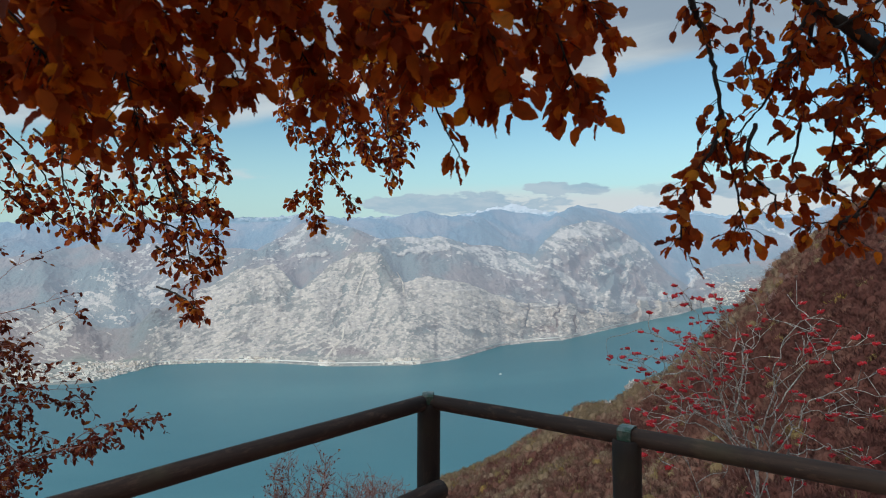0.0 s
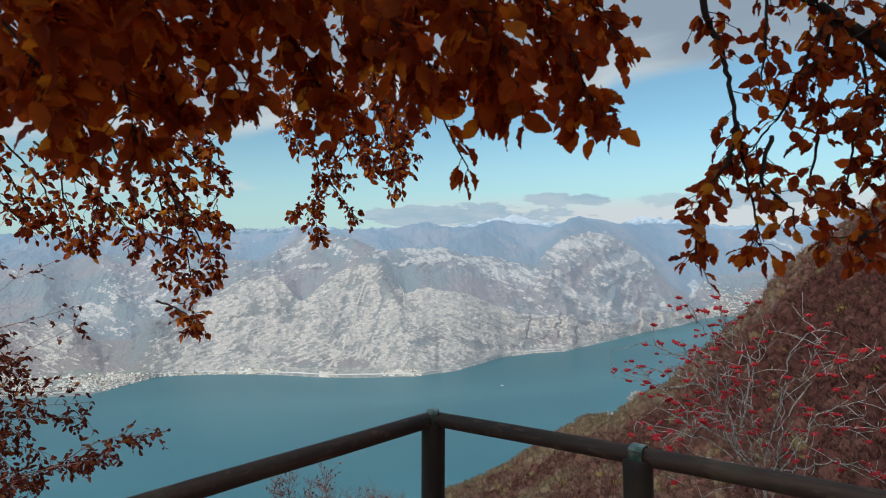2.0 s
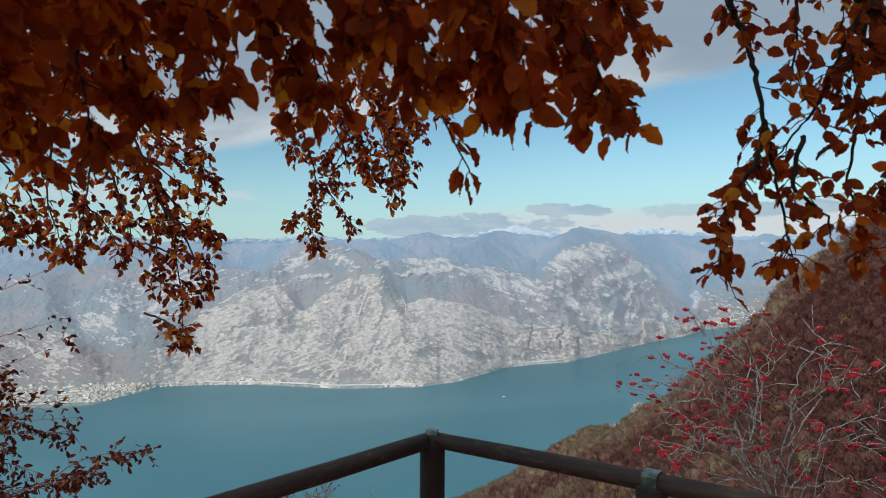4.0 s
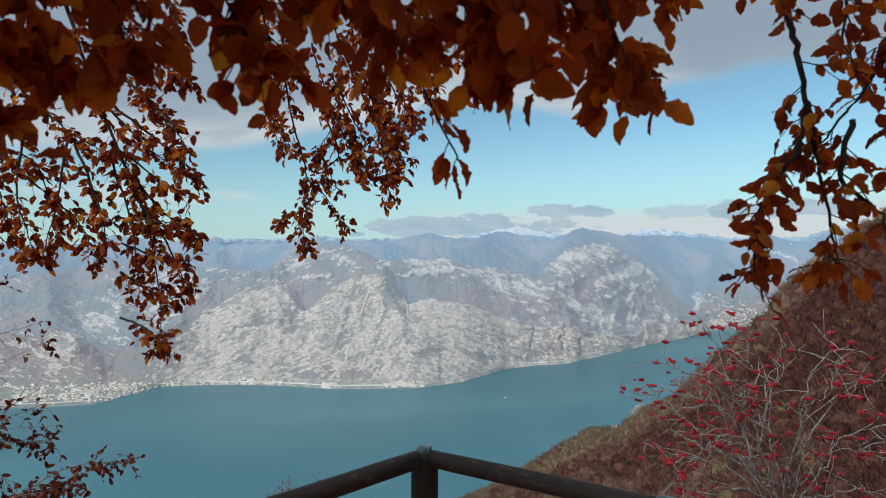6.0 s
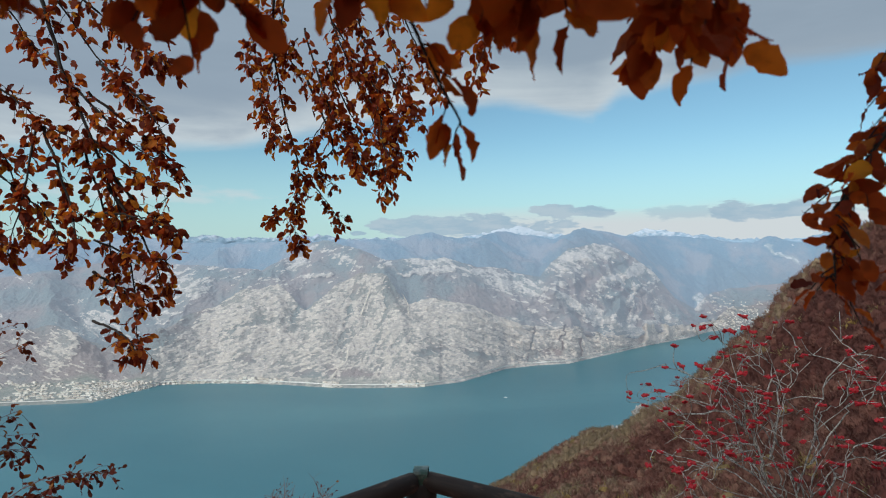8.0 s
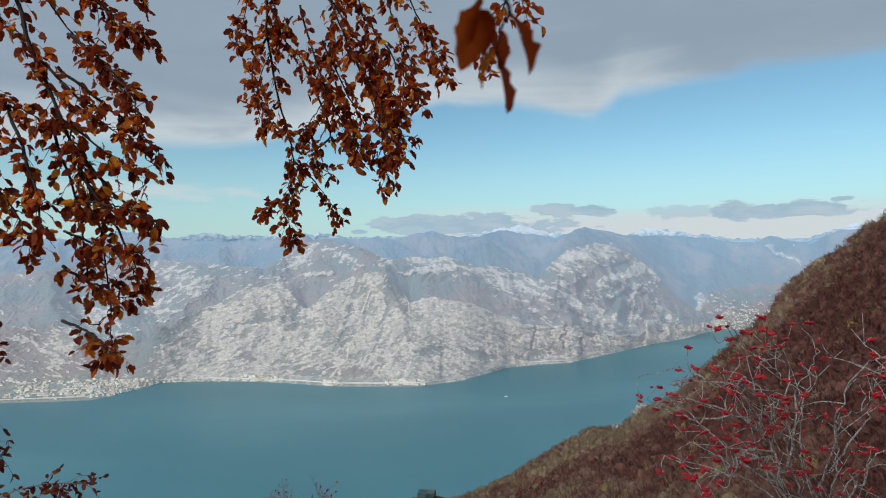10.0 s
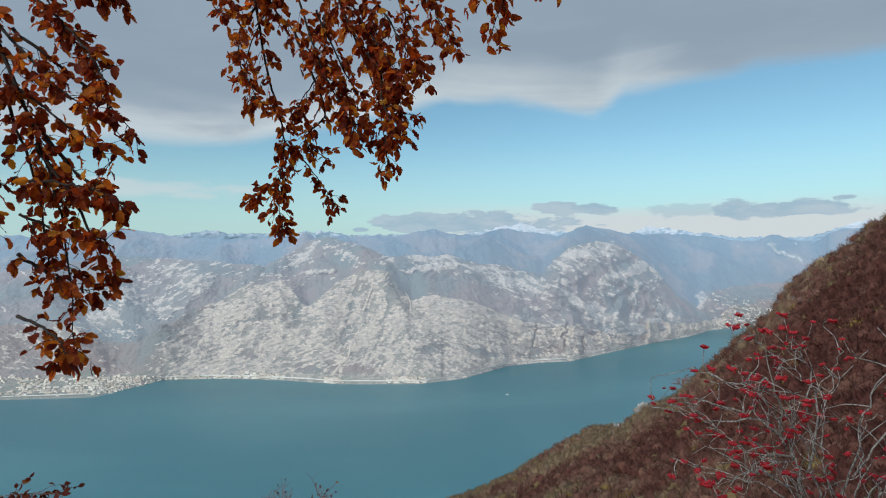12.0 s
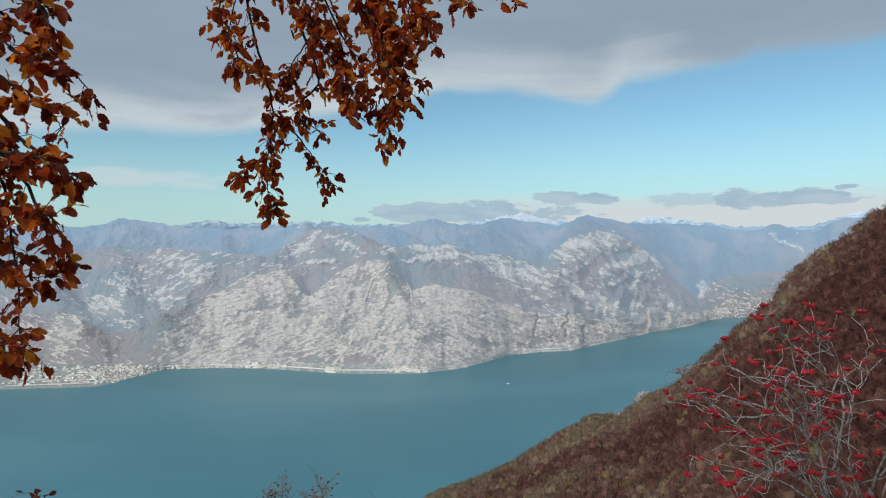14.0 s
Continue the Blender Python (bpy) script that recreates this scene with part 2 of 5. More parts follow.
def scrub_material():
    m, t, s = material("bare_scrub")
    p = where(t)
    hue = attr(t, "hue")
    colour = ramp(t, hue, [(0.0, (0.170, 0.068, 0.056)), (0.30, (0.265, 0.128, 0.098)), (0.55, (0.33, 0.187, 0.138)),
                           (0.80, (0.39, 0.290, 0.200)), (0.95, (0.34, 0.26, 0.115)), (1.0, (0.42, 0.275, 0.085))])
    colour = mixed(t, maths(t, "MULTIPLY", step(t, fractal(t, p, 1.6, 6, 0.7), 0.40, 0.62), 0.30), colour, (0.13, 0.070, 0.060))
    t.links.new(colour, s.inputs["Base Color"])
    s.inputs["Roughness"].default_value = 0.9
    s.inputs["Specular IOR Level"].default_value = 0.1
    puff = t.nodes.new("ShaderNodeAttribute")
    puff.attribute_name = "puff"
    t.links.new(puff.outputs["Vector"], s.inputs["Normal"])
    thin = t.nodes.new("ShaderNodeBsdfTranslucent")
    t.links.new(colour, thin.inputs["Color"])
    mix = t.nodes.new("ShaderNodeMixShader")
    mix.inputs[0].default_value = 0.5
    end = [n for n in t.nodes if n.type == "OUTPUT_MATERIAL"][0]
    links(t, (s.outputs[0], mix.inputs[1]), (thin.outputs[0], mix.inputs[2]), (mix.outputs[0], end.inputs[0]))
    return m


def bark_material(name, dark, light, scale):
    m, t, s = material(name)
    p = own(t)
    n = fractal(t, p, scale, 6, 0.65, 0.3, (1.0, 1.0, 0.35))
    t.links.new(mixed(t, step(t, n, 0.35, 0.65), dark, light), s.inputs["Base Color"])
    s.inputs["Roughness"].default_value = 0.85
    bump(t, s, n, 0.6, 0.004)
    return m


def rail_material(name, dark, light):
    m, t, s = material(name)
    p = own(t)
    grain = fractal(t, p, 9.0, 7, 0.65, 0.4, (1.0, 1.0, 0.10))
    fleck = fractal(t, p, 34.0, 5, 0.7, 0.0, (1.0, 1.0, 0.3))
    colour = mixed(t, step(t, grain, 0.35, 0.68), dark, light)
    colour = mixed(t, maths(t, "MULTIPLY", step(t, fleck, 0.52, 0.70), 0.45), colour, tuple(2.6 * c for c in light))
    moss = fractal(t, p, 3.0, 4, 0.6)
    colour = mixed(t, maths(t, "MULTIPLY", step(t, moss, 0.50, 0.66), 0.5), colour, (1.1 * light[0], 1.6 * light[1], 1.2 * light[2]))
    t.links.new(colour, s.inputs["Base Color"])
    s.inputs["Roughness"].default_value = 0.74
    bump(t, s, maths(t, "ADD", grain, maths(t, "MULTIPLY", fleck, 0.4)), 0.5, 0.004)
    return m


def strap_material():
    m, t, s = material("green_sheet_metal")
    p = own(t)
    n = fractal(t, p, 30.0, 5, 0.6)
    t.links.new(mixed(t, step(t, n, 0.45, 0.62), (0.05, 0.11, 0.085), (0.16, 0.20, 0.18)), s.inputs["Base Color"])
    s.inputs["Metallic"].default_value, s.inputs["Roughness"].default_value = 0.55, 0.34
    return m


def leaf_material(name, stops, glow=0.62):
    m, t, s = material(name)
    pick = chance(t)
    colour = ramp(t, pick, stops)
    p = own(t)
    blotch = fractal(t, where(t), 45.0, 4, 0.6)
    colour = mixed(t, maths(t, "MULTIPLY", step(t, blotch, 0.48, 0.74), 0.40), colour, (0.09, 0.028, 0.012))
    colour = mixed(t, maths(t, "MULTIPLY", step(t, fractal(t, where(t), 13.0, 3, 0.6), 0.45, 0.65), 0.45), colour, (0.13, 0.034, 0.014))
    t.links.new(colour, s.inputs["Base Color"])
    s.inputs["Roughness"].default_value = 0.62
    s.inputs["Specular IOR Level"].default_value = 0.14
    veins = t.nodes.new("ShaderNodeTexWave")
    veins.inputs["Scale"].default_value, veins.inputs["Distortion"].default_value = 90.0, 1.5
    t.links.new(p, veins.inputs["Vector"])
    bump(t, s, veins.outputs["Fac"], 0.18, 0.001)
    thin = t.nodes.new("ShaderNodeBsdfTranslucent")
    t.links.new(mixed(t, 1.0, colour, (1.9, 1.25, 0.75), "MULTIPLY"), thin.inputs["Color"])
    mix = t.nodes.new("ShaderNodeMixShader")
    mix.inputs[0].default_value = glow
    end = [n for n in t.nodes if n.type == "OUTPUT_MATERIAL"][0]
    links(t, (s.outputs[0], mix.inputs[1]), (thin.outputs[0], mix.inputs[2]), (mix.outputs[0], end.inputs[0]))
    return m


def plain(name, a, b, scale, rough, depth=0.01):
    m, t, s = material(name)
    n = fractal(t, where(t), scale, 5, 0.6)
    t.links.new(mixed(t, step(t, n, 0.35, 0.65), a, b), s.inputs["Base Color"])
    s.inputs["Roughness"].default_value = rough
    bump(t, s, n, 0.4, depth)
    return m


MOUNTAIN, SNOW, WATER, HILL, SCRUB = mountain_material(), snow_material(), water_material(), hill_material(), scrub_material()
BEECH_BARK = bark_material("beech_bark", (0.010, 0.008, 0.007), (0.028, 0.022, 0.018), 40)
ROWAN_BARK = bark_material("rowan_bark", (0.13, 0.115, 0.104), (0.54, 0.51, 0.465), 60)
SHRUB_BARK = bark_material("shrub_bark", (0.12, 0.055, 0.050), (0.28, 0.150, 0.130), 50)
RAIL, STRAP = rail_material("weathered_rail_wood", (0.020, 0.012, 0.009), (0.066, 0.038, 0.026)), strap_material()
# same wood as the rails, with the posts' shade put into darker colours
POST_SHADED = rail_material("shaded_post_wood", (0.006, 0.004, 0.0035), (0.022, 0.013, 0.009))
BEECH_LEAF = leaf_material("beech_leaf", [(0.0, (0.20, 0.036, 0.014)), (0.45, (0.32, 0.066, 0.015)), (0.80, (0.42, 0.106, 0.016)),
                                          (0.95, (0.54, 0.20, 0.022)), (1.0, (0.60, 0.31, 0.034))])
MAROON_LEAF = leaf_material("maroon_beech_leaf", [(0.0, (0.085, 0.017, 0.013)), (0.40, (0.185, 0.036, 0.018)), (0.70, (0.33, 0.078, 0.021)),
                                                  (0.90, (0.50, 0.185, 0.027)), (1.0, (0.60, 0.31, 0.040))], 0.5)
SHRUB_LEAF = leaf_material("young_beech_leaf", [(0.0, (0.06, 0.014, 0.012)), (0.5, (0.105, 0.022, 0.017)), (0.85, (0.15, 0.040, 0.018)),
                                                (1.0, (0.26, 0.11, 0.025))], 0.3)
BERRY = plain("rowan_berry", (0.36, 0.006, 0.014), (0.48, 0.010, 0.018), 60, 0.6, 0.001)
STONE = plain("pale_outcrop", (0.20, 0.19, 0.18), (0.40, 0.385, 0.365), 0.6, 0.9, 0.2)
OCHRE = plain("ochre_outcrop", (0.16, 0.11, 0.07), (0.34, 0.25, 0.15), 0.6, 0.9, 0.2)
HOUSE_WALL = plain("house_plaster", (0.66, 0.61, 0.54), (0.82, 0.79, 0.73), 0.02, 0.85)
HOUSE_ROOF = plain("house_tiles", (0.44, 0.38, 0.34), (0.66, 0.61, 0.56), 0.02, 0.85)
ROAD = plain("shore_road", (0.60, 0.59, 0.57), (0.74, 0.73, 0.70), 0.02, 0.9)
SCREE = plain("pale_scree", (0.44, 0.41, 0.37), (0.62, 0.57, 0.51), 0.05, 0.9)
BOAT = plain("boat_white", (0.75, 0.75, 0.74), (0.85, 0.85, 0.84), 0.5, 0.4)


# ---- mesh helpers ----
def mesh_of(name, verts, faces, mat, smooth=False):
    me = bpy.data.meshes.new(name)
    me.from_pydata([tuple(map(float, v)) for v in verts], [], [tuple(map(int, q)) for q in faces])
    me.materials.append(mat)
    if smooth:
        me.polygons.foreach_set("use_smooth", [True] * len(me.polygons))
    me.update()
    return me


def grid_mesh(name, points, mat, closed=False, **fields):
    """A sheet from an array of rows x columns x 3, with named float fields on its vertices."""
    rows, cols = points.shape[:2]
    i = np.arange(rows * cols).reshape(rows, cols)
    j = np.roll(i, -1, axis=1) if closed else i[:, 1:]
    k = i if closed else i[:, :-1]
    quads = np.stack((k[:-1], j[:-1], j[1:], k[1:]), -1).reshape(-1, 4)
    me = bpy.data.meshes.new(name)
    me.vertices.add(rows * cols)
    me.vertices.foreach_set("co", points.astype(np.float32).ravel())
    me.loops.add(quads.size)
    me.loops.foreach_set("vertex_index", quads.astype(np.int32).ravel())
    me.polygons.add(len(quads))
    me.polygons.foreach_set("loop_start", np.arange(0, quads.size, 4, dtype=np.int32))
    me.polygons.foreach_set("use_smooth", np.ones(len(quads), dtype=bool))
    for key, values in fields.items():
        me.attributes.new(key, "FLOAT", "POINT").data.foreach_set("value", values.astype(np.float32).ravel())
    me.materials.append(mat)
    me.update(calc_edges=True)
    me.validate()
    return me


def soup(name, points, size, mat, **fields):
    """Loose faces: an array of n x size x 3, with float fields given per face."""
    n = len(points)
    me = bpy.data.meshes.new(name)
    me.vertices.add(n * size)
    me.vertices.foreach_set("co", points.astype(np.float32).ravel())
    me.loops.add(n * size)
    me.loops.foreach_set("vertex_index", np.arange(n * size, dtype=np.int32))
    me.polygons.add(n)
    me.polygons.foreach_set("loop_start", np.arange(0, n * size, size, dtype=np.int32))
    for key, values in fields.items():
        me.attributes.new(key, "FLOAT", "POINT").data.foreach_set("value", np.repeat(values, size).astype(np.float32))
    me.materials.append(mat)
    me.update(calc_edges=True)
    return me


def part(name, me, parent, label=""):
    ob = new(name, me)
    ob.parent = parent
    return tagged(ob, label)


def hashed(i, j, seed):
    h = np.sin(i * 127.1 + j * 311.7 + seed * 74.7) * 43758.5453
    return h - np.floor(h)


def soft(x, y, seed=0):
    """Smooth value noise, 0 to 1, on arrays."""
    i, j = np.floor(x), np.floor(y)
    a, b = x - i, y - j
    a, b = a * a * (3 - 2 * a), b * b * (3 - 2 * b)
    return ((hashed(i, j, seed) * (1 - a) + hashed(i + 1, j, seed) * a) * (1 - b)
            + (hashed(i, j + 1, seed) * (1 - a) + hashed(i + 1, j + 1, seed) * a) * b)


def rough(x, y, seed=0, octaves=5, ridged=False, gain=0.5):
    total, weight, amount = 0.0, 0.0, 1.0
    for k in range(octaves):
        n = soft(x * 2.03 ** k + 17.3 * k, y * 2.03 ** k - 9.1 * k, seed + k)
        total = total + amount * (1 - np.abs(2 * n - 1) if ridged else n)
        weight += amount
        amount *= gain
    return total / weight


def tube(verts, faces, pts, r0, r1, sides=6):
    """Adds a tapering tube along pts to the lists."""
    pts = [Vector(p) for p in pts]
    start = len(verts)
    for k, p in enumerate(pts):
        d = (pts[min(k + 1, len(pts) - 1)] - pts[max(k - 1, 0)]).normalized()
        a = d.orthogonal().normalized()
        b = d.cross(a)
        r = r0 + (r1 - r0) * k / (len(pts) - 1)
        for s in range(sides):
            w = 2 * math.pi * s / sides
            verts.append(p + (a * math.cos(w) + b * math.sin(w)) * r)
        if k:
            o = start + (k - 1) * sides
            for s in range(sides):
                faces.append((o + s, o + (s + 1) % sides, o + sides + (s + 1) % sides, o + sides + s))
    faces.append(tuple(start + s for s in reversed(range(sides))))
    faces.append(tuple(len(verts) - sides + s for s in range(sides)))


def curve(pts, n=6):
    """A smooth line through pts."""
    pts = [Vector(p) for p in pts]
    out = []
    for k in range(len(pts) - 1):
        a, b, c, d = pts[max(k - 1, 0)], pts[k], pts[k + 1], pts[min(k + 2, len(pts) - 1)]
        for s in range(n):
            t = s / n
            out.append(0.5 * (2 * b + (c - a) * t + (2 * a - 5 * b + 4 * c - d) * t * t + (3 * b - a - 3 * c + d) * t ** 3))
    return out + [pts[-1]]


def knots(table, u, k):
    return np.interp(u, [r[0] for r in table], [r[k] for r in table])


# ---- the lake and the far shore ----
# Lines along the land opposite: (tangent of the bearing from +y, tangent of the height above eye level)
SHORE = [(-0.756, -0.243), (-0.592, -0.238), (-0.505, -0.216), (-0.477, -0.209), (-0.39, -0.206), (-0.274, -0.209), (-0.177, -0.216),
         (-0.042, -0.216), (0.035, -0.207), (0.112, -0.185), (0.17, -0.179), (0.218, -0.177), (0.305, -0.158), (0.353, -0.147),
         (0.421, -0.135), (0.459, -0.124), (0.498, -0.121)]
FOOT = [(-0.756, -0.214), (-0.612, -0.205), (-0.515, -0.203), (-0.467, -0.202), (-0.37, -0.2), (-0.274, -0.2), (-0.158, -0.205),
        (-0.042, -0.205), (0.035, -0.198), (0.112, -0.177), (0.208, -0.17), (0.305, -0.151), (0.421, -0.127), (0.459, -0.118),
        (0.498, -0.098), (0.594, -0.081)]
CLIFF = [(-0.756, -0.118), (-0.66, -0.113), (-0.563, -0.147), (-0.51, -0.156), (-0.438, -0.103), (-0.341, -0.057), (-0.274, -0.042),
         (-0.228, -0.089), (-0.177, -0.042), (-0.139, -0.023), (-0.091, -0.033), (-0.054, -0.074), (-0.018, -0.065), (0.015, -0.071),
         (0.073, -0.086), (0.141, -0.111), (0.208, -0.113), (0.266, -0.123), (0.305, -0.135), (0.363, -0.12), (0.421, -0.116),
         (0.459, -0.106), (0.498, -0.084), (0.594, -0.068)]
PLATEAU = [(-0.756, -0.031), (-0.66, -0.016), (-0.563, -0.002), (-0.467, -0.002), (-0.37, -0.012), (-0.303, -0.016), (-0.255, 0.008),
           (-0.231, 0.027), (-0.197, 0.033), (-0.158, 0.022), (-0.091, -0.002), (-0.062, 0.001), (0.006, 0.005), (0.064, -0.009),
           (0.112, -0.014), (0.17, -0.031), (0.194, -0.002), (0.218, 0.017), (0.266, 0.026), (0.305, 0.017), (0.334, 0.001),
           (0.363, -0.021), (0.401, -0.065), (0.435, -0.084), (0.459, -0.06), (0.498, -0.05), (0.594, -0.041)]
SKYLINE = [(-0.756, 0.035), (-0.612, 0.032), (-0.573, 0.041), (-0.556, 0.05), (-0.525, 0.048), (-0.457, 0.034), (-0.37, 0.029),
           (-0.235, 0.032), (-0.149, 0.035), (-0.081, 0.033), (-0.014, 0.048), (0.015, 0.041), (0.064, 0.039), (0.112, 0.05),
           (0.15, 0.043), (0.194, 0.035), (0.247, 0.054), (0.286, 0.048), (0.314, 0.039), (0.401, 0.04), (0.459, 0.035),
           (0.507, 0.029), (0.536, 0.028), (0.565, 0.039), (0.594, 0.031), (0.633, 0.025), (0.662, 0.04), (0.691, 0.05),
           (0.756, 0.056)]
SNOWY = [(-0.563, 0.029), (-0.486, 0.035), (-0.457, 0.037), (-0.399, 0.046), (-0.351, 0.041), (-0.274, 0.042), (-0.197, 0.046),
         (-0.158, 0.037), (-0.091, 0.04), (0.015, 0.035), (0.131, 0.058), (0.189, 0.046), (0.266, 0.041), (0.324, 0.044),
         (0.353, 0.053), (0.401, 0.048), (0.45, 0.041), (0.488, 0.035), (0.633, 0.035), (0.691, 0.056), (0.729, 0.064),
         (0.756, 0.058)]
RIDGE = [(-0.023, -0.428), (0.064, -0.397), (0.117, -0.373), (0.17, -0.34), (0.247, -0.296), (0.305, -0.291), (0.339, -0.264),
         (0.392, -0.243), (0.44, -0.2), (0.498, -0.147), (0.556, -0.103), (0.594, -0.05), (0.633, -0.021), (0.681, 0.008),
         (0.72, 0.041), (0.756, 0.061)]

bear = np.concatenate((np.linspace(-1.05, -0.81, 40), np.linspace(-0.80, 0.66, 1190), np.linspace(0.67, 0.95, 40)))
COLS = len(bear)
reach = 1 / np.sqrt(1 + bear ** 2)
top = -LAKE + EYE.z


def climb(d1, v1, v2, slope):
    return d1 * (slope - v1) / (slope - v2)


v0, v1, v2, v4, v6 = [knots(t, bear, 1) for t in (SHORE, FOOT, CLIFF, PLATEAU, SKYLINE)]
v1 = np.where(bear > 0.0, np.minimum(v1, v0 + 0.0022), v1)               # the eastern cliffs drop straight into the lake
d0 = top / -v0
d1 = np.minimum((top - 14) / -v1, 4300 * reach)
d1 = np.maximum(d1, d0 + 4)
v2 = v2 + 0.006 * (rough(bear * 60, bear * 0, 31) - 0.5)
d2 = np.minimum(climb(d1, v1, v2, 0.85), 4420 * reach)
d3, v3 = d2 + 40, v2 - 0.010
d4 = np.minimum(climb(d3, v3, v4, 0.62), 4560 * reach)
d4 = np.maximum(d4, d3 + 10)
d5, v5 = d4 + 30, v4 - 0.008
d6 = np.minimum(np.maximum(climb(d5, v5, v6, 0.4), d5 + 60), 4720 * reach)
v6 = v6 + 0.004 * (rough(bear * 90, bear * 0, 33) - 0.5)
d7, v7 = d6 + 60, v6 - 0.03


def eased(a, n):
    """The curve a, smoothed over n columns."""
    w = np.hanning(2 * n + 1)
    return np.convolve(np.pad(a, n, mode="edge"), w / w.sum(), mode="valid")


d1, d2, d3, d4, d5, d6 = [eased(a, 37) for a in (d1, d2, d3, d4, d5, d6)]
d1 = np.maximum(d1, d0 + 4)
d7 = d6 + 60
v1, v2, v3, v4, v5, v6 = [eased(a, 4) for a in (v1, v2, v3, v4, v5, v6)]
v7 = v6 - 0.03
chains = [(d0 - 30, v0 - 0.012), (d0, v0), (d1, v1), (d2, v2), (d3, v3), (d4, v4), (d5, v5), (d6, v6), (d7, v7)]
counts = [3, 10, 150, 6, 110, 6, 60, 5]
rows_d, rows_z, rock_f, far_f, meadow_f, amp_f, gully_f = [], [], [], [], [], [], []
ROCKY = [0.5, 0.6, 0.67, 0.62, 0.24, 0.33, 0.1, 0.16, 0.1]
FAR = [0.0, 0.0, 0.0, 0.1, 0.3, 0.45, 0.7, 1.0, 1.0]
AMP = [0.0, 0.0, 0.15, 0.25, 0.3, 0.25, 0.25, 0.22, 0.2]
for k, n in enumerate(counts):
    (da, va), (db, vb) = chains[k], chains[k + 1]
    za, zb = va * da + EYE.z, vb * db + EYE.z
    for s in range(n):
        w = s / n
        bow = 4 * w * (1 - w)
        rows_d.append(da + (db - da) * w)
        lift = 0.0 if k < 2 else (-0.035 if k in (2, 4, 6) else 0) * bow
        rows_z.append(za + (zb - za) * w + lift * (db - da))
        rock_f.append(np.full(COLS, ROCKY[k] + (ROCKY[k + 1] - ROCKY[k]) * min(1, w * 6 if k == 2 else w)))
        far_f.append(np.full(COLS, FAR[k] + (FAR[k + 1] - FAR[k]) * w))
        meadow_f.append(np.full(COLS, 1.0 if k < 2 else max(0.0, 1 - w * 14) if k == 2 else 0.0))
        amp_f.append(np.full(COLS, AMP[k] + (AMP[k + 1] - AMP[k]) * w + (0.6 * bow if k == 2 else 0.5 * bow if k == 4 else 0.35 * bow if k == 6 else 0)))
land_d, land_z = np.array(rows_d), np.array(rows_z)
rock_f, far_f, meadow_f, amp_f = map(np.array, (rock_f, far_f, meadow_f, amp_f))
meadow_f = meadow_f * np.clip((v1 - v0 - 0.006) / 0.008, 0, 1)[None, :]        # only where the shore is wide and level
px = land_d * bear[None, :]
gully = rough(px / 210 + land_z / 420 + 1.1 * soft(px / 300, land_z / 130, 3), land_z / 330 + land_d / 900, 5, 5, True, 0.5)
crag = rough(px / 95, land_d / 110 + land_z / 130, 11, 5, True, 0.6)
strata = rough((px * 0.30 + land_z) / 34, px / 300, 19, 3)
cliffs = np.clip((bear - 0.02) / 0.12, 0, 1)[None, :]                      # steep faces: their relief stands out towards the lake
jut = 0.0
upper = np.clip((np.arange(len(land_d)) - 13) / 254.0, 0, 1.1)[:, None]       # 0 at the foot, 1 at the plateau's rim
for u_top, u_foot, wide, high in ((0.262, 0.415, 0.034, 200), (0.215, 0.300, 0.028, 130), (0.305, 0.475, 0.024, 120), (0.240, 0.352, 0.014, 80), (0.288, 0.445, 0.012, 70),
                                  (0.185, 0.258, 0.020, 90), (0.320, 0.520, 0.018, 80), (0.175, 0.220, 0.035, 55),
                                  (-0.140, -0.030, 0.050, 55), (-0.190, -0.235, 0.040, 45), (-0.300, -0.330, 0.060, 50),
                                  (-0.380, -0.500, 0.055, 60), (-0.560, -0.450, 0.060, 70), (-0.680, -0.600, 0.050, 60), (0.030, 0.110, 0.045, 45)):
    middle_u = u_foot + (u_top - u_foot) * upper
    tent = np.maximum(0, 1 - np.abs(bear[None, :] - middle_u + 0.05 * (rough(land_z / 110, px / 500, 8, 3) - 0.5)) / wide)
    land_z = land_z + (1 - 0.7 * cliffs) * high * amp_f * tent * np.clip((1.09 - upper) / 0.15, 0, 1)
    jut = jut + cliffs * high * tent * 1.5
land_z = land_z + (1 - 0.3 * cliffs) * amp_f * (95 * (gully - 0.55) + 48 * (crag - 0.55) + 22 * (strata - 0.5))
folds = rough(px / 420 + land_z / 500, land_d / 700, 23, 4, True, 0.5)                 # long spurs of the wooded range behind
land_z = land_z + amp_f * 330 * (folds - 0.6) * np.clip((far_f - 0.5) / 0.2, 0, 1) * np.clip((1 - far_f) / 0.12, 0, 1)
land_z = np.where(amp_f > 0.0, np.maximum(land_z, LAKE + 3), land_z)
spots = np.stack((EYE.x + px, EYE.y + land_d, land_z), -1)
jut = 0.7 * amp_f * (jut + cliffs * (190 * gully + 110 * crag + 40 * strata)) * np.clip((0.62 - far_f) / 0.2, 0, 1) * np.clip((far_f - 0.10) / 0.10, 0, 1)
spots = np.array(EYE) + (spots - np.array(EYE)) * (1 - jut / land_d)[..., None]
